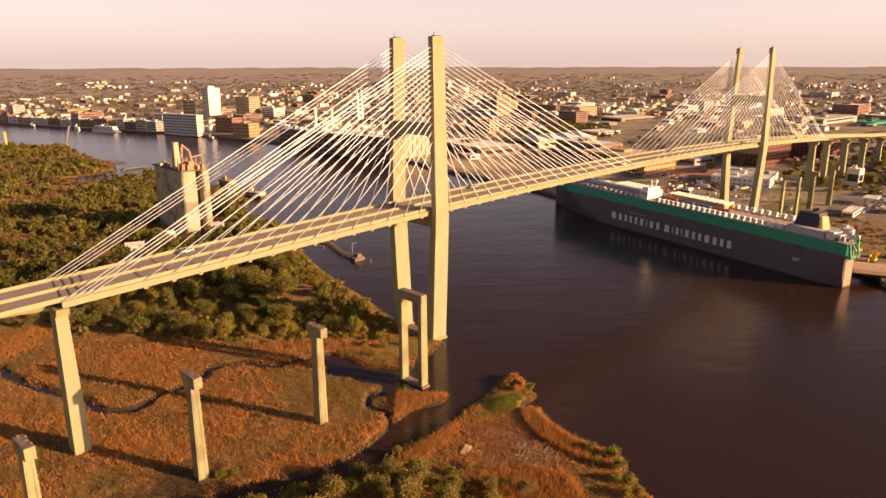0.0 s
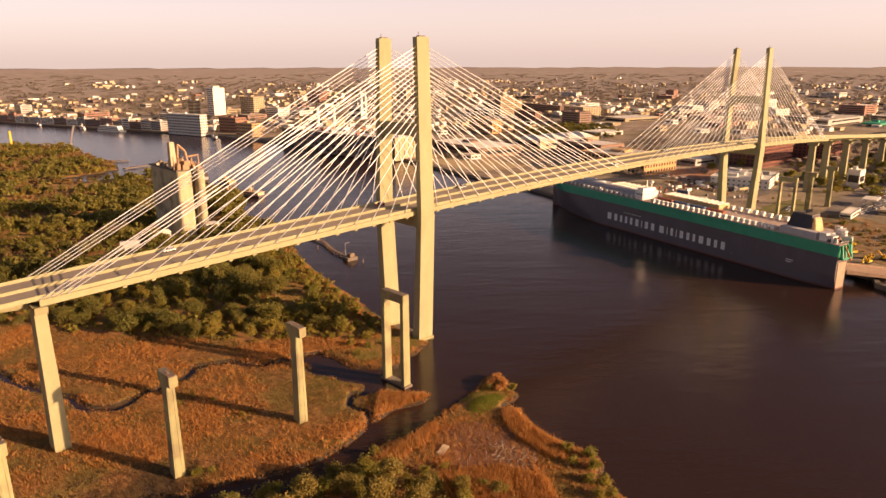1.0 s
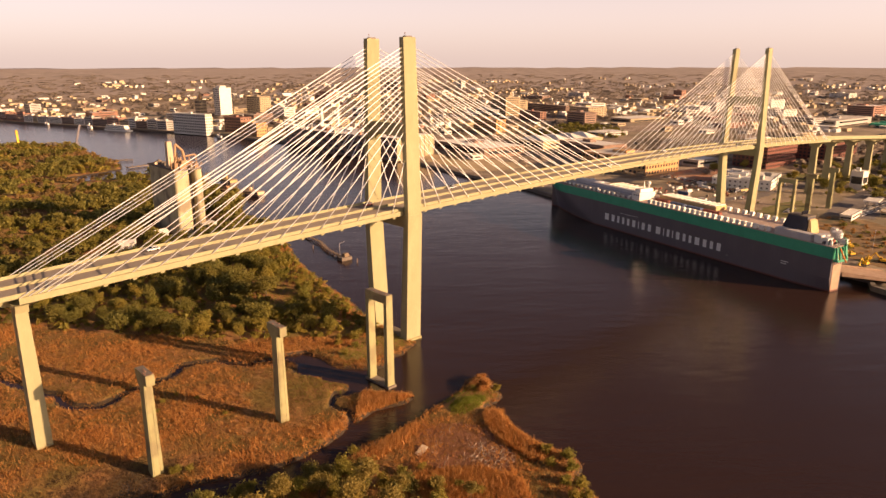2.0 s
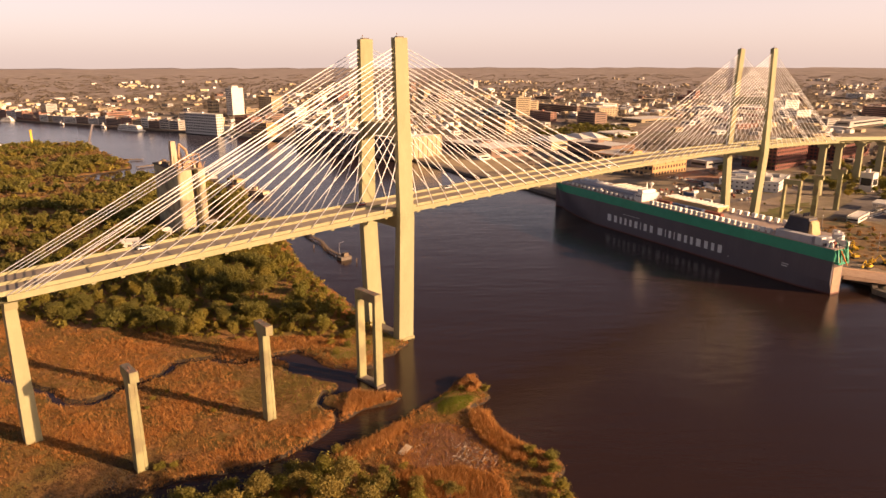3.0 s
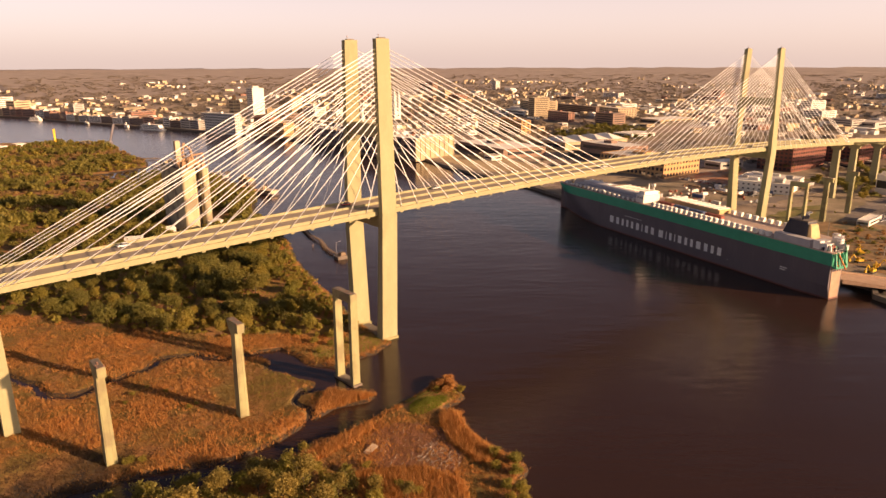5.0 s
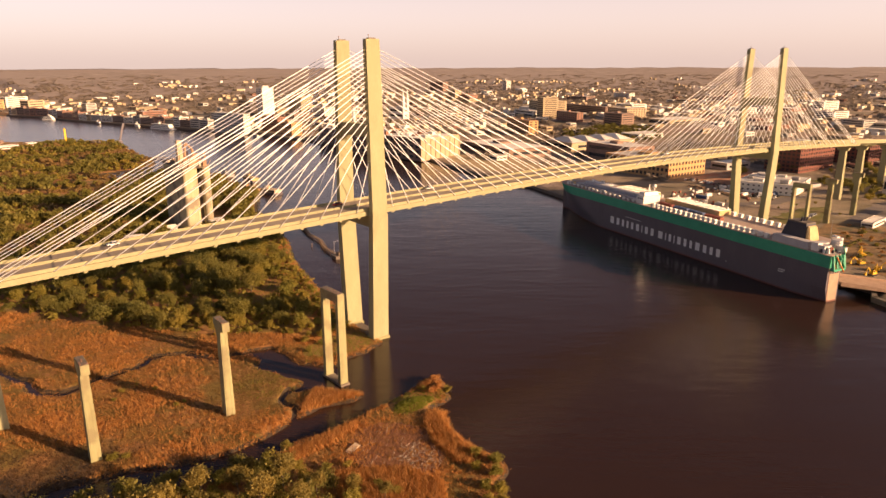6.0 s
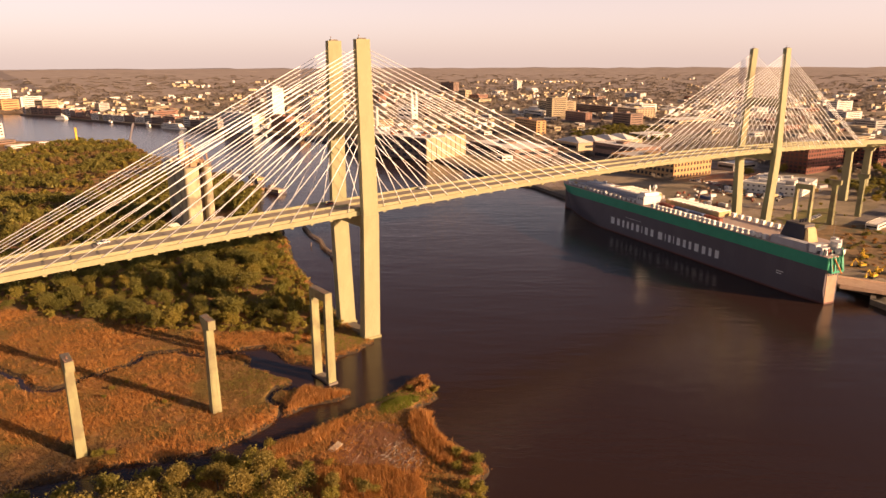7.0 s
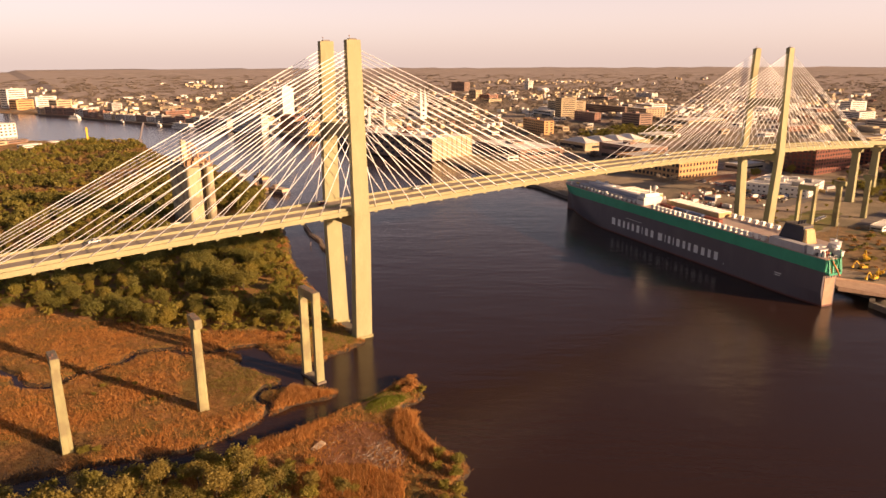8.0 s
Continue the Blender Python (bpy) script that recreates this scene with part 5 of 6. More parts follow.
building("resort_hotel", "white resort hotel on the island", -90, 1104, 1.4, 30, 46, 60, 22, STUCCO, ROOF_WHITE, 4, 8, 6)
building("long_hall", "long low hall with orange end wall", 944, 487, 9, -10, 99, 60, 9, TAN_WALL, ROOF_WHITE, 1)
building("stadium_hall", "grey hall with terraced roof among trees", 1110, 190, 8, -4, 150, 40, 15, GREY_WALL, ROOF_GREY, 2)
building("green_hall", "low hall with a green roof", 1160, 124, 8, -4, 81, 30, 10, GREEN, GREEN, 1)
building("apartment_tower", "sunlit cream apartment tower with balconies", 880, 745, 11, -14, 36, 24, 40, TAN_WALL, ROOF_WHITE, 10)
# twin spires of a white church
church = building("church", "white church with twin spires", 640, 905, 11, 10, 18, 40, 22, STUCCO, ROOF_DARK, 2)
for x in (3, 15):
    bm = one(box, x - 2.8, x + 2.8, -0.5, 5, 0, 38)
    hexa(bm, rect(x - 2.8, x + 2.8, -0.5, 5.0, 38), rect(x - 0.1, x + 0.1, 2.2, 2.4, 62))
    part("spire", bm, STUCCO, church)
# the row of riverside warehouses
rs = np.random.RandomState(31)
front = np.array([(272, 1018), (240, 1120), (196, 1240), (140, 1400), (110, 1500), (95, 1590), (30, 1720)], float)
pos = front[0]
k = 0
for a, b in zip(front, front[1:]):
    d = b - a
    n_ = np.hypot(*d)
    at = 0.0
    turn = math.degrees(math.atan2(-d[0], d[1]))
    while at < n_ - 8:
        w = min(rs.uniform(18, 46), n_ - at)
        p = a + d / n_ * at + np.array((d[1], -d[0])) / n_ * 10
        building("river_warehouse", "old riverside warehouse of four storeys beside the quay", p[0], p[1], 2.6, turn, rs.uniform(16, 24), w - 0.4, rs.uniform(11, 18), WALLS[rs.choice([0, 1, 2, 3, 4], p=[0.15, 0.15, 0.25, 0.25, 0.2])], ROOFS[rs.randint(3)], 4, group="riverside row")
        at += w
# the rest of the town, thinning out to the woods
count = 0
for tries in range(9000):
    az, r = radians(rs.uniform(7, 97)), 760 + 1700 * rs.rand() ** 1.2
    if count >= 285:
        break
    p = EYE_PLAN + r * np.array((math.cos(az), math.sin(az)))
    density = 0.55 + 0.5 * math.sin(p[0] / 170.0 + 1) * math.sin(p[1] / 210.0)
    if r > 1900:
        density *= 0.6
    if rs.rand() > density or p[0] < 80:
        continue
    s = float(shore(np.array([p]))[0])
    if s < 34:
        continue
    big = rs.rand() < 0.22
    u, w = rs.uniform(10, 20, 2) if not big else rs.uniform(24, 60, 2)
    rad = math.hypot(u, w) / 2
    if any((p[0] - x) ** 2 + (p[1] - y) ** 2 < (rad + q) ** 2 for x, y, q in taken):
        continue
    if 470 < p[0] < 1150 and 60 < p[1] < 420 and not big and rs.rand() < 0.5:
        continue
    h = rs.uniform(4, 8) if not big else rs.choice([6, 8, 11, 16, 22])
    turn = (12 if p[1] > 700 else -10) + rs.uniform(-3, 3)
    roof = ROOFS[rs.choice([0, 1, 2, 3], p=[0.42, 0.25, 0.23, 0.10])]
    wall = WALLS[rs.choice([0, 1, 2, 3, 4], p=[0.38, 0.2, 0.14, 0.12, 0.16])]
    word = {STUCCO: "white", TAN_WALL: "tan", BRICK: "red brick", BROWN_BRICK: "brown brick", GREY_WALL: "grey"}[wall]
    z = float(height(np.array([p]))[0])
    building("town_building", ("large " if big else "small ") + word + " town building with flat roof among trees", p[0], p[1], z, turn, u, w, h, wall, roof, max(1, int(h / 4)))
    count += 1
# small far houses, too many to count
az, r = np.radians(rs.uniform(5, 100, 6500)), 1250 + 2700 * rs.rand(6500) ** 1.15
p = EYE_PLAN + r[:, None] * np.column_stack((np.cos(az), np.sin(az)))
blocks = wave_noise(p, 120, 41) + 0.7 * wave_noise(p, 45, 42) - np.clip((r - 2300) / 1200, 0, 1.2)
p = p[(p[:, 0] > 80) & (shore(p) > 40) & (blocks > -0.05) & (np.hypot(*(p - EYE_PLAN).T) < 3400)]
gap = np.full(len(p), 1e9)
for x, y, q in taken:
    gap = np.minimum(gap, np.hypot(p[:, 0] - x, p[:, 1] - y) - q)
p = p[gap > 9]
zs = height(p)
corner = np.array([(-1, -1), (1, -1), (1, 1), (-1, 1)], float)
cube = np.array([(0, 1, 5, 4), (1, 2, 6, 5), (2, 3, 7, 6), (3, 0, 4, 7), (4, 5, 6, 7)])
for name, label, part_, mat in (("far_white_houses", "small white roofed houses far off among trees", p[::4], ROOF_WHITE), ("far_brown_houses", "small brown and tan houses far off among trees", np.concatenate((p[1::4], p[2::4])), TAN_WALL)):
    z = height(part_)
    n_ = len(part_)
    half = rs.uniform(3, 7.5, (n_, 2)) * np.where(rs.rand(n_, 1) < 0.12, 2.4, 1)
    turn = np.radians(np.where(part_[:, 1] > 700, 12, -10) + rs.uniform(-4, 4, n_))
    loc = corner[None] * half[:, None]
    c, s = np.cos(turn)[:, None], np.sin(turn)[:, None]
    xy = np.stack((loc[..., 0] * c - loc[..., 1] * s, loc[..., 0] * s + loc[..., 1] * c), -1) + part_[:, None]
    low = np.concatenate((xy, np.broadcast_to((z - 3)[:, None, None], (n_, 4, 1))), -1)
    high = np.concatenate((xy, np.broadcast_to((z + rs.uniform(4, 9, n_))[:, None, None], (n_, 4, 1))), -1)
    v = np.concatenate((low, high), 1).reshape(-1, 3)
    f = (cube[None] + 8 * np.arange(n_)[:, None, None]).reshape(-1, 4)
    tagged(new(name, sheet(name, v, f, [mat], smooth=False)), label, "houses", kind="stuff")
# town trees, then the far woods
az, r = np.radians(rs.uniform(4, 100, 9000)), 720 + 2300 * rs.rand(9000) ** 1.1
p = EYE_PLAN + r[:, None] * np.column_stack((np.cos(az), np.sin(az)))
p = p[(p[:, 0] > 60) & (shore(p) > 30)]
gap = np.full(len(p), 1e9)
for x, y, q in taken:
    gap = np.minimum(gap, np.hypot(p[:, 0] - x, p[:, 1] - y) - q * 0.8)
grove = wave_noise(p, 90, 21) + 0.6 * wave_noise(p, 30, 22)
yard = (p[:, 0] < 620) & (p[:, 1] < 330)
p = p[(gap > 3) & (grove > -0.25) & ~(yard & (rs.rand(len(p)) < 0.9))]
crowns_town = [leaves(np.random.RandomState(120 + k), 64, 7.5, 6.4, 2.0, 8, 0.0, 0.7, 3) for k in range(6)]
woods("town_trees", "street and garden trees between the town's houses", p, crowns_town, LEAF_HAZED, (0.7, 1.25))
park = scatter(rs, (600, 860, 380, 560), 9, np.array([(640, 420), (760, 380), (860, 470), (850, 560), (700, 540)], float))
park = np.concatenate((park, scatter(rs, (470, 900, -60, 40), 14, np.array([(480, -50), (900, -60), (900, 20), (560, 30)], float))))
woods("park_trees", "dense green park trees between the buildings", park, crowns_town, LEAF, (0.8, 1.2))
az, r = np.radians(rs.uniform(2, 104, 4200)), 1900 + 2500 * rs.rand(4200) ** 1.25
p = EYE_PLAN + r[:, None] * np.column_stack((np.cos(az), np.sin(az)))
p = p[(shore(p) > 40) & (np.hypot(*(p - EYE_PLAN).T) < 3700)]
# low crowns with upturned leaves, flattening contrast as haze would
crowns_far = [leaves(np.random.RandomState(140 + k), 46, 4.0, 17, 3.0, 14, 0.0, 1.0, 3) for k in range(5)]
woods("far_woods", "brown and green woods, coloured pale for haze, reaching the horizon", p, crowns_far, LEAF_HAZED, (0.7, 1.3))
# the quay wall on the city side
bm = bmesh.new()
quay = np.array([(30, 1706), (86, 1588), (121, 1429), (181, 1261), (231, 1129), (280, 992), (308, 900), (328, 800), (344, 700), (364, 600), (370, 480), (344, 380), (328, 300), (320, 215), (291, 121), (235, -122), (222, -127), (214, -150), (206, -200), (160, -480)], float)
for a, b in zip(quay, quay[1:]):
    d = (b - a) / np.hypot(*(b - a))
    n_ = np.array((-d[1], d[0])) * 2.5
    hexa(bm, [(*a, -3), (*b, -3), (*(b + n_), -3), (*(a + n_), -3)], [(*a, 2.9), (*b, 2.9), (*(b + n_), 2.9), (*(a + n_), 2.9)])
tagged(part("quay_wall", bm, DARK_CONCRETE), "long stained concrete quay wall", "quay", kind="structure")
rs = np.random.RandomState(33)
for b, u, w, h, n_ in ((mill, 72, 135, 27, 30), (plant_house, 70, 130, 21, 26)):
    for k in range(n_):
        x, y, a, c = rs.uniform(3, u - 12), rs.uniform(3, w - 12), rs.uniform(2, 9), rs.uniform(2, 9)
        part("roof_unit", one(box, x, x + a, y, y + c, h - 0.6, h + rs.uniform(0.6, 4.5)), (STUCCO, GREY_WALL, TAN_WALL, ROOF_RED)[k % 4], b)

# ---- things along the river ----
RUST = material("rusty_steel", (0.28, 0.16, 0.09), (0.46, 0.29, 0.17), 0.8, 0.8, bump=0.2, reach=0.3)
TIMBER = material("grey_timber", (0.14, 0.10, 0.07), (0.26, 0.19, 0.13), 1.2, 0.9, bump=0.3, reach=0.3)
PALE = material("pale_board", (0.50, 0.38, 0.26), (0.60, 0.47, 0.33), 0.6, 0.8, bump=0.1)
SILO_WALL = material("sunbleached_concrete", (0.36, 0.31, 0.19), (0.48, 0.42, 0.28), 0.3, 0.9, bump=0.2, reach=0.05, stretch=(1, 1, 0.2), c=(0.24, 0.20, 0.14))
silo = thing("grain_silo", "two tall weathered concrete silo blocks with rusty machinery on top", "silo")
bm = bmesh.new()
for x0, x1, y0, y1 in ((-7.9, 2.9, 236, 284), (5.6, 11.2, 233.5, 270)):
    o = []
    for a in range(0, 360, 15):
        c, s = math.cos(radians(a)), math.sin(radians(a))
        r = 2.4
        o.append(((x1 - r if c > 0 else x0 + r) + r * c, (y1 - r if s > 0 else y0 + r) + r * s))
    prism(bm, o, 0, 47.5)
part("silo_block", bm, SILO_WALL, silo)
part("link_wall", one(box, 2.0, 6.4, 240, 268, 0, 44), DARK_CONCRETE, silo)
part("roof_slab", one(box, -8.4, 11.6, 235, 284.6, 47.5, 48.4), DARK_CONCRETE, silo)
part("silo_base", one(box, 6.5, 16.5, 229, 238, 0, 9.5), STUCCO, silo, "white painted base house")
part("elevator_head", one(hexa, rect(-7.0, -2.8, 246, 251, 48.4), rect(-6.6, -3.4, 246.5, 250.5, 66.5)), PALE, silo, "pale elevator head house")
for a, b, r in (
    ((-2.5, 247, 48.4), (-1.0, 247, 64.5), 0.8), ((-1.0, 247, 64.5), (3.0, 245, 60), 0.8), ((3.0, 245, 60), (4.4, 244, 48.4), 0.9), ((4, 244, 56), (11, 243, 57), 0.6), ((11, 243, 57), (11.5, 243, 48), 0.5), ((-7.6, 240, 48), (-7.6, 240, 57), 0.4),
    ((-5, 240, 52), (4, 240, 51), 0.5), ((1, 250, 48), (1, 250, 58), 0.5), ((-3, 240, 48), (-1, 248, 58), 0.4), ((7, 238, 48), (7, 238, 53), 0.4),
):
    part("conveyor_pipe", one(rod, a, b, r, seg=8), RUST, silo, "rusty conveyor pipe")
for x, y, u, h in ((-5, 239, 3.0, 4), (0, 238.5, 3.5, 5.5), (3, 243, 3, 4.5), (8, 236, 3, 3.4), (-1, 256, 4, 3.5), (8.5, 248, 3.5, 3)):
    part("machine_box", one(hexa, rect(x - u / 2, x + u / 2, y - u / 2, y + u / 2, 48.4), rect(x - u * 0.35, x + u * 0.35, y - u * 0.4, y + u * 0.4, 48.4 + h)), RUST, silo, "rusty machine housing")

rs = np.random.RandomState(61)
for k in range(44):
    x, y = rs.uniform(-7, 11), rs.uniform(236, 282)
    if k % 2:
        part("conveyor_pipe", one(rod, (x, y, 48.2), (x + rs.uniform(-3, 3), y + rs.uniform(-3, 3), 48.4 + rs.uniform(2, 8)), rs.uniform(0.15, 0.4), seg=6), RUST, silo, "rusty conveyor pipe")
    else:
        u, h = rs.uniform(0.8, 1.8), rs.uniform(1, 3.6)
        part("machine_box", one(hexa, rect(x - u, x + u, y - u, y + u, 48.4), rect(x - u * 0.8, x + u * 0.8, y - u * 0.7, y + u, 48.4 + h)), (RUST, PALE, DARK_CONCRETE)[k % 3], silo, "rusty machine housing")


def shed(x, y, turn, u, w, h, label):
    b = thing("shed", label, "shed", "", pose(x, y, float(height(np.array([(x, y)]))[0]), 0, 0, turn))
    part("wall", one(box, 0, u, 0, w, -0.5, h), STUCCO, b)
    bm = bmesh.new()
    hexa(bm, rect(-0.4, u + 0.4, -0.4, w + 0.4, h), [(-0.4, w / 2 - 0.1, h + 1.8), (u + 0.4, w / 2 - 0.1, h + 1.8), (u + 0.4, w / 2 + 0.1, h + 1.8), (-0.4, w / 2 + 0.1, h + 1.8)])
    part("roof", bm, ROOF_WHITE, b)
    part("door", one(box, u * 0.35, u * 0.55, -0.06, 0.0, 0, 2.6), DARK_CONCRETE, b)
    return b


shed(-52, 228, -18, 11, 8, 4.2, "small white shed in a clearing beside a track")
shed(-22, 242, 10, 9, 7, 4, "small pale shed beside the silo")

# the timber jetty, with its dolphin and lamp
jetty = thing("jetty", "broken curved timber jetty reaching into the river", "jetty")
path = [Vector(p) for p in ((67, 206, 1.6), (59, 178, 1.6), (57, 158, 1.6), (50, 138, 1.6), (47, 119, 1.6))]
for a, b in zip(path, path[1:]):
    d = (b - a).normalized()
    n_ = Vector((-d.y, d.x, 0)) * 0.9
    hexa_low = [a - n_, b - n_, b + n_, a + n_]
    bm = bmesh.new()
    hexa(bm, [p - Vector((0, 0, 0.35)) for p in hexa_low], hexa_low)
    part("walkway", bm, TIMBER, jetty)
    steps_ = int((b - a).length / 4)
    for k in range(steps_):
        c = a + (b - a) * (k + 0.5) / steps_
        for sgn in (-1, 1):
            part("pile", one(rod, c + n_ * sgn - Vector((0, 0, 4)), c + n_ * sgn + Vector((0, 0, 0.7)), 0.22, seg=6), TIMBER, jetty)
part("dolphin", one(box, 43.5, 51, 112, 117.5, -2, 2.0), DARK_CONCRETE, jetty, "stained concrete mooring dolphin")
part("bollard_house", one(hexa, rect(46, 50, 113, 116.5, 2.0), rect(46.5, 49.5, 113.4, 116, 4.0)), TIMBER, jetty)
part("lamp_post", one(rod, (45, 116.5, 1), (45, 116.5, 10.5), 0.14, seg=6), GREY_PAINT, jetty)
part("lamp_arm", one(rod, (45, 116.5, 10.5), (48, 115.5, 11.3), 0.12, seg=6), GREY_PAINT, jetty)
for x, y in ((46, 150), (52, 148), (49, 104)):
    part("mooring_post", one(rod, (x, y, -3), (x + 0.4, y, 2.6), 0.3, seg=6), TIMBER, jetty)


def boat(name, label, x, y, turn, long, wide, decks, hull_mat, top_mat, funnel=None):
    """A hull with pointed bow, stacked deck houses, a funnel and a mast."""
    b = thing(name, label, "boat", "moored boats", pose(x, y, 0, 0, 0, turn))
    o = [(-long / 2, -wide / 2), (long * 0.28, -wide / 2), (long * 0.44, -wide * 0.25), (long / 2, 0), (long * 0.44, wide * 0.25), (long * 0.28, wide / 2), (-long / 2, wide / 2)]
    part("hull", one(prism, o, -0.8, 1.8), hull_mat, b)
    z, l_ = 1.8, long * 0.78
    for k in range(decks):
        part("deck_house", one(box, -l_ / 2 - long * 0.04, l_ / 2 - long * 0.04, -wide * (0.44 - 0.05 * k), wide * (0.44 - 0.05 * k), z, z + 2.5), top_mat, b)
        part("window_band", one(box, -l_ / 2 - long * 0.035, l_ / 2 - long * 0.045, -wide * (0.45 - 0.05 * k), wide * (0.45 - 0.05 * k), z + 1.0, z + 1.8), GLASS, b)
        part("deck_edge", one(box, -l_ / 2 - long * 0.06, l_ / 2, -wide * 0.48, wide * 0.48, z + 2.5, z + 2.75), top_mat, b)
        z += 2.75
        l_ *= 0.93 if long > 40 else 0.8
    part("wheelhouse", one(box, l_ * 0.1, l_ * 0.1 + 4, -2, 2, z, z + 2.8), top_mat, b)
    for s in (-1, 1) if funnel == 2 else (0,):
        part("funnel", one(rod, (-l_ * 0.1, s * wide * 0.22, z), (-l_ * 0.1, s * wide * 0.22, z + 5.5), 0.8, seg=10), hull_mat if funnel != 2 else BROWN_BRICK, b)
    part("mast", one(rod, (l_ * 0.12, 0, z), (l_ * 0.12, 0, z + 7), 0.15, seg=6), top_mat, b)
    return b


boat("riverboat", "white paddle riverboat with three decks moored at the quay", 222, 1106, 110, 70, 13, 3, WHITE, WHITE, 2)
boat("ferry", "white passenger boat on the far river", 92, 1500, -55, 34, 9, 2, WHITE, WHITE)
boat("tugboat", "black and cream harbour tug at a wharf", 106, 352, 105, 27, 9, 1, HULL, PALE)
boat("tugboat", "dark harbour tug with tan deckhouse at a wharf", 119, 430, 95, 26, 9, 1, HULL, TAN_ROOF)
boat("tugboat", "grey work boat at a wharf", 108, 468, 95, 24, 8, 1, NAVY, GREY_PAINT)
boat("work_barge", "rusty work barge with a low cabin", 93, 372, 100, 34, 10, 1, DARK_CONCRETE, RUST)
for x, y, t_, l_ in ((306, 845, 105, 12), (205, 1190, 110, 14), (160, 1310, 110, 12)):
    boat("motor_boat", "small motor boat with white cabin at the quay", x - 6, y, t_, l_, 3.8, 1, HULL if l_ == 12 else WHITE, WHITE)
wharf = thing("wharf", "long timber wharf with mooring piles", "wharf")
for a, b in (((84, 350, 2), (112, 505, 2)), ((98, 430, 2), (128, 500, 2)), ((72, 690, 1.8), (104, 668, 1.8)), ((76, 602, 1.8), (106, 610, 1.8))):
    a, b = Vector(a), Vector(b)
    n_ = Vector((-(b - a).y, (b - a).x, 0)).normalized() * 2.2
    bm = bmesh.new()
    hexa(bm, [a - n_ - Vector((0, 0, 0.8)), b - n_ - Vector((0, 0, 0.8)), b + n_ - Vector((0, 0, 0.8)), a + n_ - Vector((0, 0, 0.8))], [a - n_, b - n_, b + n_, a + n_])
    part("wharf_deck", bm, TIMBER, wharf)
    for k in range(int((b - a).length / 7)):
        c = a + (b - a) * k / int((b - a).length / 7)
        part("wharf_pile", one(rod, c + n_ - Vector((0, 0, 5)), c + n_ + Vector((0, 0, 1.4)), 0.35, seg=6), TIMBER, wharf)

# cranes on the peninsula's far end
for x, y, h, mat, label, lean in ((30, 930, 25, YELLOW, "tall yellow crane mast on the river bank", 0.0), (100, 905, 30, HULL, "dark lattice crane with a raised jib", 9.0)):
    c = thing("crane", label, "crane")
    part("mast", one(hexa, rect(x - 1.3, x + 1.3, y - 1.3, y + 1.3, 0), rect(x - 1.3 + lean, x + 1.4 + lean, y - 1.4, y + 1.4, h)), mat, c)
    part("base", one(box, x - 4, x + 4, y - 4, y + 4, 0, 4), mat, c)
    part("jib", one(rod, (x + lean, y, h - 1), (x + lean + (5 if lean else 1.2), y - 3, h - (10 if lean else 3)), 0.4), mat, c)
for k, (x, y, u, w, h) in enumerate(((-60, 905, 30, 14, 5), (-110, 960, 40, 20, 6), (-30, 880, 24, 12, 4), (-75, 985, 34, 16, 5), (-150, 1010, 40, 18, 6), (-20, 940, 16, 10, 4), (-120, 905, 22, 14, 5), (-5, 905, 12, 8, 4))):
    building("yard_shed", "low shed with pale roof in a boat yard", x, y, 1.2, 28, u, w, h, WALLS[k % 5], ROOFS[(0, 3, 0, 1)[k % 4]], 1, group="boat yard sheds")

# ---- driftwood and a board on the island ----
rs = np.random.RandomState(77)
DRIFTWOOD = material("bleached_driftwood", (0.26, 0.19, 0.14), (0.50, 0.40, 0.31), 1.2, 0.9, bump=0.3, reach=0.6)
log = mesh_of("log", one(rod, (-1.6, 0, 0), (1.6, 0, 0.06), 0.15, 0.08, seg=6), DRIFTWOOD)
for k in range(160):
    a, r = rs.uniform(0, math.tau), math.sqrt(rs.rand())
    x, y = (-45 + 6 * r * math.cos(a), -101 + 8 * r * math.sin(a)) if k % 3 else (-50 + 13 * r * math.cos(a), -92 + 14 * r * math.sin(a))
    z = float(height(np.array([(x, y)]))[0])
    ob = new("driftwood_log", log)
    ob.matrix_basis = Matrix.LocRotScale((x, y, z + 0.15), Euler((rs.uniform(-0.1, 0.1), rs.uniform(-0.15, 0.15), rs.normal(0.6, 0.7))), Vector((0.3 + 1.3 * rs.rand() ** 2.2, rs.uniform(0.5, 1.4), rs.uniform(0.5, 1.4))))
    tagged(ob, "grey driftwood log washed up on the island", "log", "driftwood")
ob = part("pale_board", one(hexa, rect(-2.4, 2.4, -1.1, 1.1, -0.1), rect(-2.4, 2.4, -1.1, 1.1, 0.25)), PALE)
ob.matrix_basis = pose(-60, -84.7, 1.5, 6, -8, 20)
tagged(ob, "pale weathered board lying among the reeds", "board")

# ---- vehicles ----
TYRE = material("black_rubber", (0.02, 0.02, 0.02), (0.03, 0.03, 0.03), 2, 0.9, bump=0)
paints = [material(n_ + "_car_paint", c, tuple(v * 1.1 for v in c), 0.5, 0.3, bump=0, reach=0) for n_, c in (("white", (0.75, 0.74, 0.72)), ("silver", (0.42, 0.42, 0.43)), ("black", (0.025, 0.025, 0.03)), ("red", (0.30, 0.03, 0.025)), ("tan", (0.45, 0.35, 0.22)))]


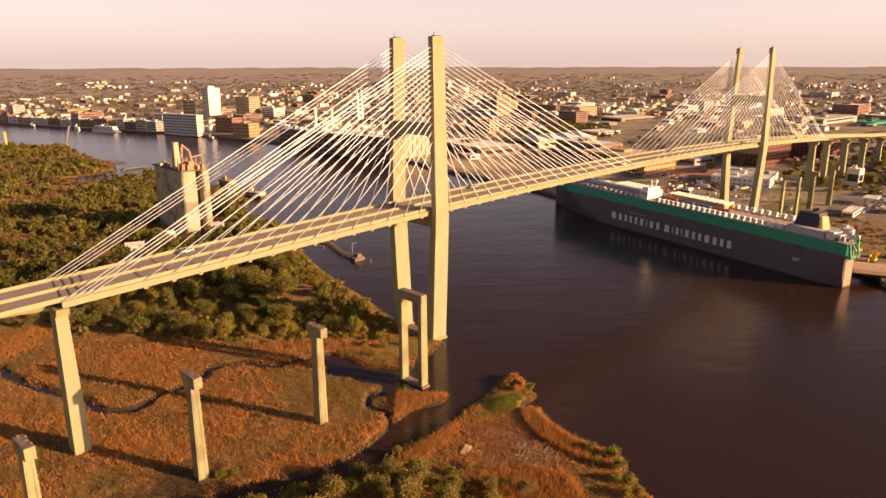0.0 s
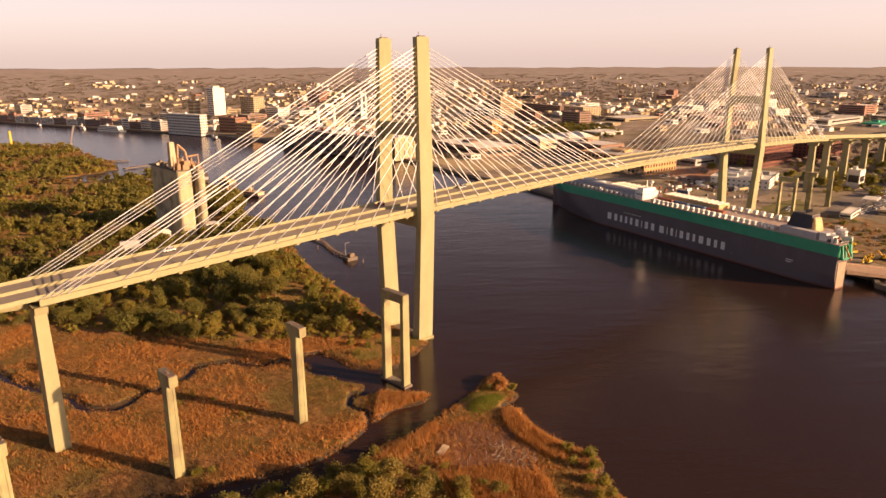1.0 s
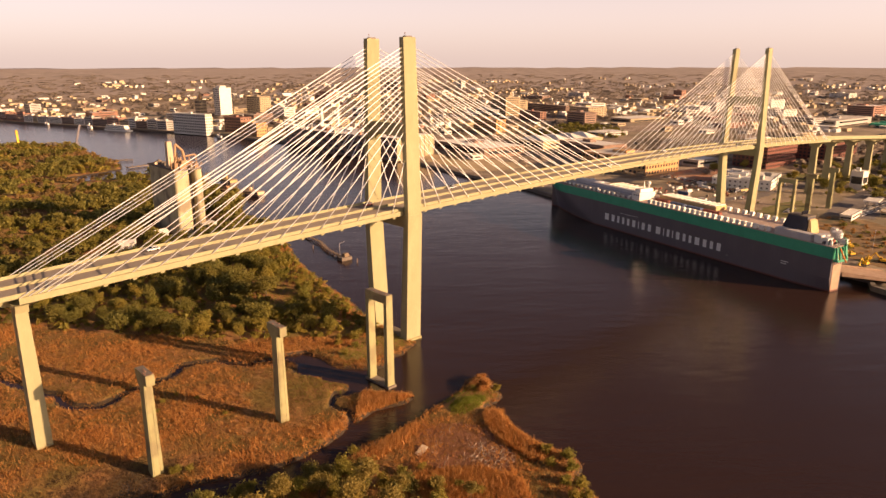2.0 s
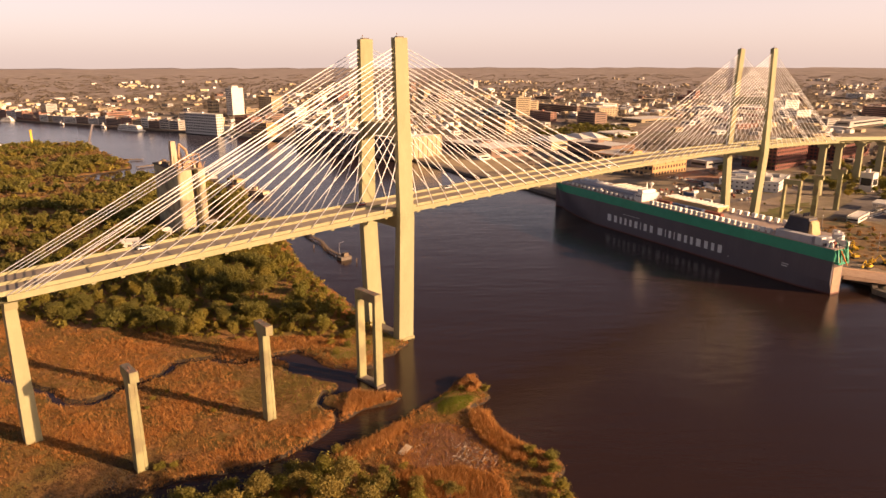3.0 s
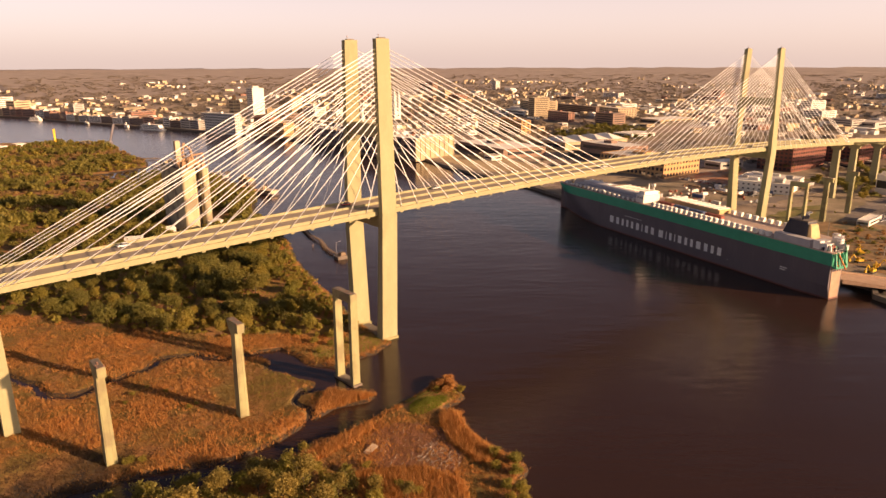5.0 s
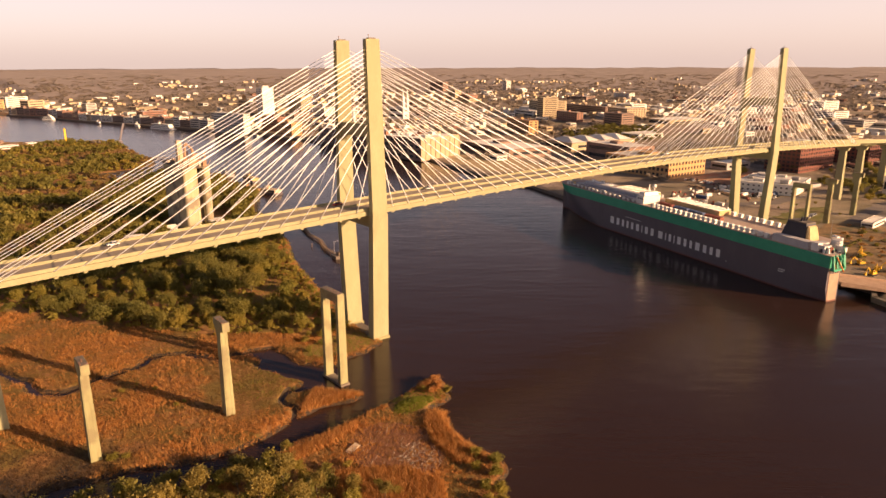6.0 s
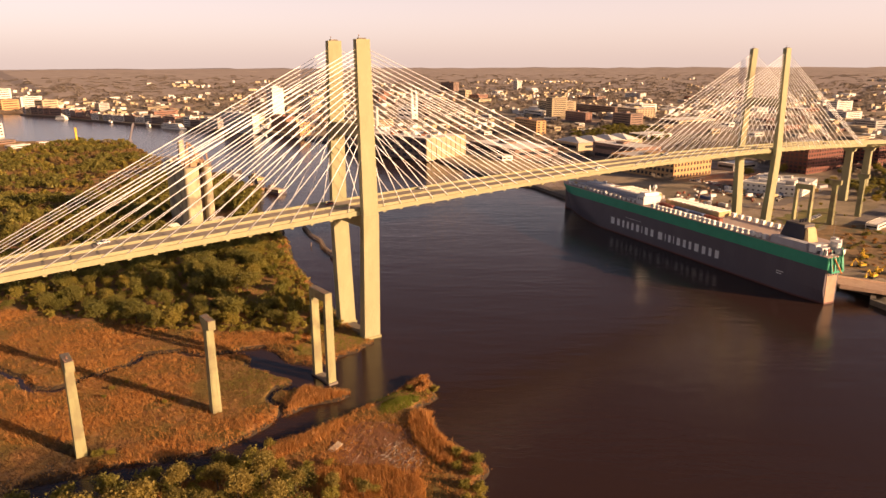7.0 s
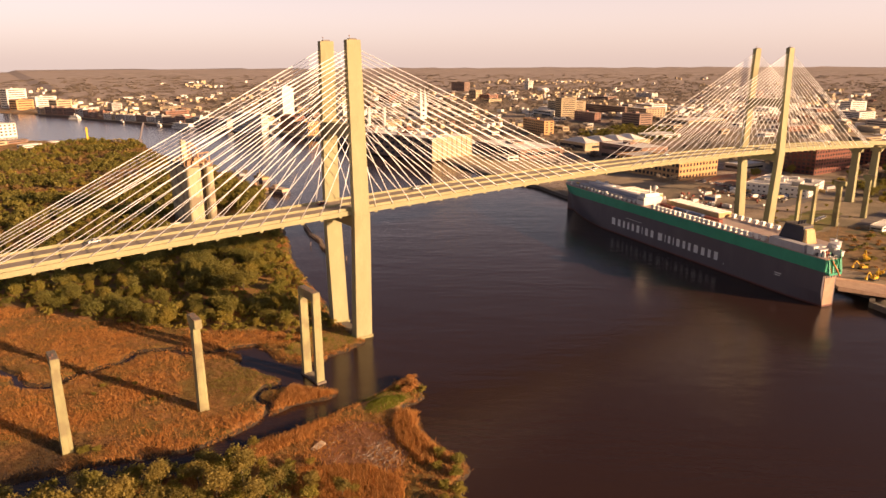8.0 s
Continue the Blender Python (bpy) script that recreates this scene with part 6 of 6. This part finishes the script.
def car(paint, word, tall=1.5):
    c = thing("car", word + " car", "car", "cars")
    bm = bmesh.new()
    hexa(bm, rect(-2.2, 2.2, -0.9, 0.9, 0.35), rect(-2.15, 2.1, -0.88, 0.88, 0.92))
    bevel(bm, 0.12)
    part("body", bm, paint, c)
    part("cabin", one(hexa, rect(-1.9, 1.1, -0.82, 0.82, 0.9), rect(-1.4, 0.4, -0.7, 0.7, tall)), GLASS, c)
    part("cabin_roof", one(hexa, rect(-1.42, 0.42, -0.72, 0.72, tall - 0.02), rect(-1.3, 0.3, -0.66, 0.66, tall + 0.05)), paint, c)
    for x in (-1.35, 1.35):
        for y in (-0.86, 0.86):
            part("wheel", one(rod, (x, y - 0.1, 0.33), (x, y + 0.1, 0.33), 0.33, seg=10), TYRE, c)
    return c


cars = [car(p_, w_) for p_, w_ in zip(paints, ("white", "silver", "black", "red", "tan"))]
spots = []
for x, y, lane in ((-103, 7.5, 180), (-11, 7.0, 180), (40, 8.0, 180), (150, -6.5, 0), (232, 7.5, 180), (420, -6.0, 0)):
    g = math.degrees(math.atan(deck_z(x + 1) - deck_z(x)))
    spots.append((pose(x, YC + y, deck_z(x) + 2.0, 0, -g if lane == 0 else g, lane), "driving along the bridge deck"))
rs = np.random.RandomState(9)
for (x, y), (dx, dy), n_, rows_ in (((410, -64), (3.0, -0.2), 26, 2), ((500, -60), (3.0, -0.2), 22, 3), ((470, 100), (0.4, 3.1), 14, 2), ((430, 88), (0.4, -3.1), 18, 3), ((620, -20), (3.0, 0), 18, 2), ((380, -20), (2.9, 0.4), 8, 1)):
    for r_ in range(rows_):
        for k in range(n_):
            if rs.rand() < 0.78:
                px, py = x + dx * k - dy * 2.4 * r_, y + dy * k + dx * 2.4 * r_
                z = float(height(np.array([(px, py)]))[0])
                spots.append((pose(px, py, z, 0, 0, math.degrees(math.atan2(dy, dx)) + 90), "parked in a yard behind the quay"))
first = set()
for k, (m, where) in enumerate(spots):
    pick = 0 if k in (0, 2, 4) else int(rs.choice([0, 1, 2, 3, 4], p=[0.34, 0.26, 0.22, 0.08, 0.10]))
    c = cars[pick]
    if pick in first:
        c = copy_thing(c, m)
    else:
        c.matrix_basis = m
        first.add(pick)
    c["label"] = c["label"].split(" car")[0] + " car " + where
for c_, k in zip(cars, range(5)):
    if k not in first:
        c_.matrix_basis = pose(395, -30 + 3 * k, 2.6)

# ---- the yards behind the quay ----
LAWN = material("mown_grass", (0.10, 0.105, 0.022), (0.17, 0.15, 0.035), 0.30, 0.95, bump=0.3, spread=0.15, reach=0, c=(0.22, 0.16, 0.06))
DRY_FIELD = material("dry_brown_field", (0.16, 0.095, 0.04), (0.27, 0.165, 0.075), 0.22, 0.95, bump=0.3, spread=0.15, reach=0, c=(0.10, 0.085, 0.04))
RED_DIRT = material("red_dirt", (0.30, 0.13, 0.07), (0.42, 0.21, 0.12), 0.25, 0.95, spread=0.15, bump=0.3, reach=0, c=(0.34, 0.24, 0.17))
YARD_TAR = material("old_yard_asphalt", (0.12, 0.10, 0.095), (0.19, 0.165, 0.15), 0.1, 0.9, bump=0.1, reach=0, c=(0.23, 0.19, 0.16))


TAN_PAVING = material("tan_paving", (0.40, 0.30, 0.17), (0.50, 0.385, 0.235), 0.08, 0.9, bump=0.05, reach=0, c=(0.36, 0.27, 0.16))


def patch(name, label, outline, mat, lift):
    """A ragged sheet of other ground that follows the land."""
    outline = np.array(outline, float)
    lo, hi = outline.min(0) - 4, outline.max(0) + 4
    xs, ys = np.arange(lo[0], hi[0], 1.6), np.arange(lo[1], hi[1], 1.6)
    g = np.stack(np.meshgrid(xs, ys), -1).reshape(-1, 2)
    k = np.arange(len(g)).reshape(len(ys), len(xs))
    f = np.stack((k[:-1, :-1], k[:-1, 1:], k[1:, 1:], k[1:, :-1]), -1).reshape(-1, 4)
    c = g[f].mean(1)
    f = f[inside(c + 2.2 * np.stack((wave_noise(c, 5, 81), wave_noise(c, 5, 82)), 1), outline)]
    tagged(new(name, sheet(name, np.column_stack((g, height(g) + lift)), f, [mat])), label, "ground", kind="structure")


patch("lawn", "strip of green grass between the yards", [(338, -38), (352, -12), (372, -2), (410, 2), (440, -8), (420, -22), (380, -32)], LAWN, 0.14)
patch("dry_field", "brown dry field beside the quay", [(262, -126), (275, -90), (300, -62), (335, -42), (380, -38), (400, -62), (385, -90), (330, -110), (290, -128)], DRY_FIELD, 0.10)
patch("dirt_yard", "reddish dirt yard with tracks", [(455, 96), (560, 88), (585, 140), (520, 150), (470, 135)], RED_DIRT, 0.12)
patch("car_park", "worn asphalt car park", [(395, -42), (480, -30), (560, -30), (560, -72), (470, -78), (400, -74)], YARD_TAR, 0.12)
patch("paved_quay", "wide tan paved quay beside the river", [(352, 330), (362, 392), (385, 440), (425, 436), (432, 372), (432, 286), (402, 284), (356, 296)], TAN_PAVING, 0.14)
patch("yard_road", "worn asphalt road through the yard", [(330, 60), (420, 22), (560, 14), (560, 24), (424, 34), (336, 74)], YARD_TAR, 0.16)
patch("lawn", "green lawn beside the brick apartments", [(560, 60), (640, 40), (700, 30), (700, 8), (600, 10), (545, 30)], LAWN, 0.14)

# heaps of scrap and pallets
rs = np.random.RandomState(51)
for k in range(15):
    u = k / 14
    x, y = 439 - 16 * u + rs.normal(0, 2.4), 116 - 66 * u
    heap = thing("scrap_heap", "dark heap of scrap and timber in the dirt yard", "scrap heap", "scrap heaps", pose(x, y, float(height(np.array([(x, y)]))[0]), 0, 0, rs.uniform(0, 360)))
    for name, mat, n_ in (("timber_pile", TIMBER, 16), ("scrap_pile", RUST, 12)):
        bm = bmesh.new()
        for _ in range(n_):
            c = Vector((rs.normal(0, 1.9), rs.normal(0, 1.4), 0))
            h = max(0.3, 2.0 - c.length * 0.5)
            e = Euler((rs.normal(0, 0.3), rs.normal(0, 0.3), rs.uniform(0, 3))).to_matrix()
            w = Vector((rs.uniform(0.3, 1.6), rs.uniform(0.2, 0.6), rs.uniform(0.2, 0.6)))
            lo_, hi_ = rect(-w.x, w.x, -w.y, w.y, -w.z), rect(-w.x, w.x, -w.y, w.y, w.z)
            m_ = lambda q: c + Vector((0, 0, h * 0.6)) + e @ Vector(q)
            hexa(bm, [m_(q) for q in lo_], [m_(q) for q in hi_])
        part(name, bm, mat, heap)

# storage tank house, canopy and sheds
building("storage_house", "tall white windowless storage house beside the bridge piers", 534, -27, 2.6, -6, 11, 11, 18, STUCCO, ROOF_WHITE, 1, group="yard buildings")
building("yard_office", "long low white yard shed with flat roof", 384, -66, 2.6, 4, 30, 8, 4.6, STUCCO, ROOF_WHITE, 1, group="yard buildings")
building("yard_office", "small low tan yard office", 420, -84, 2.6, 4, 16, 9, 4.2, TAN_WALL, ROOF_GREY, 1, group="yard buildings")
building("yard_office", "low rusty roofed workshop in the yard", 500, 60, 2.6, -8, 26, 14, 5.5, BROWN_BRICK, ROOF_RED, 1, group="yard buildings")
building("yard_office", "low grey warehouse behind the dirt yard", 560, 150, 2.6, -8, 40, 22, 8, GREY_WALL, ROOF_WHITE, 1, group="yard buildings")
building("yard_office", "low white store behind the dirt yard", 480, 215, 2.6, -8, 30, 26, 7, STUCCO, ROOF_GREY, 1, group="yard buildings")
canopy = thing("canopy", "white flat filling station canopy on thin posts", "canopy", "", pose(446, -66, 2.6, 0, 0, 6))
part("canopy_roof", one(box, 0, 19, 0, 11, 5.6, 6.5), STUCCO, canopy)
for x in (1.5, 9.5, 17.5):
    for y in (1.5, 9.5):
        part("canopy_post", one(box, x - 0.25, x + 0.25, y - 0.25, y + 0.25, -1, 5.6), GREY_PAINT, canopy)


def container(mat, word):
    b = thing("container", word + " steel shipping container in the yard", "container", "yard containers")
    bm = one(box, -6.1, 6.1, -1.22, 1.22, 0, 2.6)
    part("container_body", bm, mat, b)
    for x in (-6.12, 6.0):
        part("corner_frame", one(box, x, x + 0.12, -1.26, 1.26, 0, 2.62), GREY_PAINT, b)
    return b


boxes_ = [container(m_, w_) for m_, w_ in ((RUST_RED, "red-brown"), (STEEL_BLUE, "dark blue"), (WHITE, "white"), (TAN_ROOF, "tan"), (GREY_PAINT, "grey"))]
first = set()
for k in range(34):
    if k < 20:
        x, y, a = 466 + 3.4 * (k % 10) + rs.normal(0, 0.5), 70 - 15 * (k // 10) + rs.normal(0, 1.0), 84
    else:
        x, y, a = rs.uniform(345, 560), rs.choice([78, 84, 42, -82]) + rs.normal(0, 2), rs.choice([-10, 80])
    m_ = pose(x, y, float(height(np.array([(x, y)]))[0]), 0, 0, a)
    pick = int(rs.randint(5))
    if pick in first:
        copy_thing(boxes_[pick], m_)
    else:
        boxes_[pick].matrix_basis = m_
        first.add(pick)


def truck(mat, word):
    """A lorry: chassis, cab with windscreen, box body and six wheels."""
    b = thing("truck", word + " box truck parked in the dirt yard", "truck", "yard trucks")
    part("chassis", one(box, -4.2, 4.0, -0.5, 0.5, 0.6, 0.95), TYRE, b)
    bm = one(hexa, rect(2.3, 4.2, -1.15, 1.15, 0.7), rect(2.3, 3.9, -1.1, 1.1, 2.7))
    bevel(bm, 0.12)
    cab = part("cab", bm, mat, b)
    part("windscreen", one(hexa, rect(4.02, 4.14, -0.95, 0.95, 1.6), rect(3.88, 3.98, -0.9, 0.9, 2.5)), GLASS, cab)
    bm = one(box, -4.3, 2.1, -1.25, 1.25, 0.95, 3.6)
    bevel(bm, 0.06)
    part("box_body", bm, WHITE if mat is not WHITE else STUCCO, b)
    for x in (-3.2, -2.1, 3.2):
        for y in (-1.05, 1.05):
            part("wheel", one(rod, (x, y - 0.15, 0.5), (x, y + 0.15, 0.5), 0.5, seg=10), TYRE, b)
    return b


def pallets(mat, word):
    """A stack of timber pallets with sheeted goods on top."""
    b = thing("pallet_stack", word + " goods stacked on timber pallets", "pallet stack", "yard stacks")
    for k in range(3):
        part("pallet", one(box, -1.2, 1.2, -0.9, 0.9, 0.16 * k, 0.16 * k + 0.12), TIMBER, b)
    bm = one(hexa, rect(-1.1, 1.1, -0.8, 0.8, 0.44), rect(-1.0, 1.05, -0.75, 0.78, 1.9))
    bevel(bm, 0.15)
    part("bale", bm, mat, b)
    return b


for make, n_, spread_ in ((truck, 9, ((352, 470), (44, 98))), (pallets, 60, ((345, 470), (28, 112)))):
    kinds_ = [make(m_, w_) for m_, w_ in ((WHITE, "white"), (RUST_RED, "red-brown"), (DARK_CONCRETE, "dark grey"))]
    for k in range(n_):
        x, y = rs.uniform(*spread_[0]), rs.uniform(*spread_[1])
        if 455 < x < 530 and 20 < y < 90:
            x -= 90
        y += 40 * (x > 480)
        m_ = pose(x, y, float(height(np.array([(x, y)]))[0]), 0, 0, rs.choice([-10, 80, 170, 30]))
        if k < 3:
            kinds_[k].matrix_basis = m_
        else:
            copy_thing(kinds_[int(rs.randint(3))], m_)


def excavator(x, y, turn):
    e = thing("excavator", "yellow tracked excavator parked on the quay", "excavator", "excavators", pose(x, y, float(height(np.array([(x, y)]))[0]), 0, 0, turn))
    for s in (-1, 1):
        bm = one(box, -2.1, 2.1, s * 1.3 - 0.35, s * 1.3 + 0.35, 0, 0.9)
        bevel(bm, 0.2)
        part("track", bm, TYRE, e)
    bm = one(box, -2.3, 1.5, -1.4, 1.4, 1.0, 2.3)
    bevel(bm, 0.2)
    part("body", bm, YELLOW, e)
    cab = part("cab", one(hexa, rect(0.2, 1.7, 0.3, 1.4, 2.3), rect(0.4, 1.4, 0.35, 1.3, 3.5)), YELLOW, e)
    part("cab_window", one(box, 0.35, 1.5, 0.4, 1.42, 2.5, 3.2), GLASS, cab)
    part("boom", one(rod, (1.2, -0.3, 2.0), (4.2, -0.3, 5.4), 0.4, 0.3), YELLOW, e)
    part("arm", one(rod, (4.2, -0.3, 5.4), (6.2, -0.3, 2.6), 0.3, 0.22), YELLOW, e)
    part("bucket", one(hexa, rect(5.6, 6.8, -0.9, 0.3, 1.2), rect(5.9, 6.6, -0.8, 0.2, 2.6)), YELLOW, e)


for x, y, a in ((279, -99, 150), (273, -110, 200), (277, -117, 100), (262, -112, 170), (300, -92, 40)):
    excavator(x, y, a)
for x, y in ((303.6, -103.9), (330, -60), (360, -20), (390, 20), (300, -30), (430, 44)):
    lamp = thing("yard_lamp", "slim grey yard lamp post on the quay", "lamp", "yard lamps", pose(x, y, float(height(np.array([(x, y)]))[0])))
    part("lamp_post", one(rod, (0, 0, -0.5), (0, 0, 13), 0.16, 0.1, seg=6), GREY_PAINT, lamp)
    part("lamp_head", one(box, -0.8, 0.8, -0.2, 0.2, 12.9, 13.15), GREY_PAINT, lamp)

# trees and bushes among the yards and bridge piers
rs = np.random.RandomState(52)
spots = [(524, -12), (515, -2), (530, 4), (545, -8), (570, 5), (576, -23), (560, -30), (588, -12), (600, 8), (635, 71), (630, 60), (545, 38), (552, 46), (498, -20), (486, -14), (610, -30), (625, -18), (640, 4), (656, -14), (390, 14), (374, 8), (366, 2), (402, 12), (424, 8), (350, -8), (445, 2), (416, -30), (560, -50), (580, -60), (600, -48), (470, 44), (478, 40), (540, 120), (590, 110), (604, 96), (640, 30), (660, 44), (690, 20), (436, -78), (470, -84), (360, -96), (395, -96)]
for k, (x, y) in enumerate(spots):
    low = 340 < x < 450
    t = plant(KINDS[int(rs.choice([3, 5, 4, 0, 1]))] if not low else KINDS[5], (x, y), rs.uniform(0.9, 1.7) if not low else rs.uniform(0.3, 0.6), rs.uniform(0, 360), False)
    tagged(t, "leafy green tree among the yards and bridge piers" if not low else "low green bush beside the yard lawn", "tree" if not low else "bush", "yard trees")

rs = np.random.RandomState(53)
field = scatter(rs, (262, 400, -128, -40), 5.5, np.array([(270, -122), (285, -92), (320, -62), (390, -50), (395, -66), (340, -104), (290, -126)], float))
crowns_scrub = [leaves(np.random.RandomState(170 + k), 70, 2.0, 2.6, 0.5, 6, 0.0, 0.2, 3) for k in range(4)]
woods("dry_scrub", "low brown scrub over the dry field", field[::2], crowns_scrub, STRAW, (0.5, 1.2))
woods("green_scrub", "low green scrub over the dry field", field[1::4], crowns_scrub, LEAF, (0.6, 1.6))
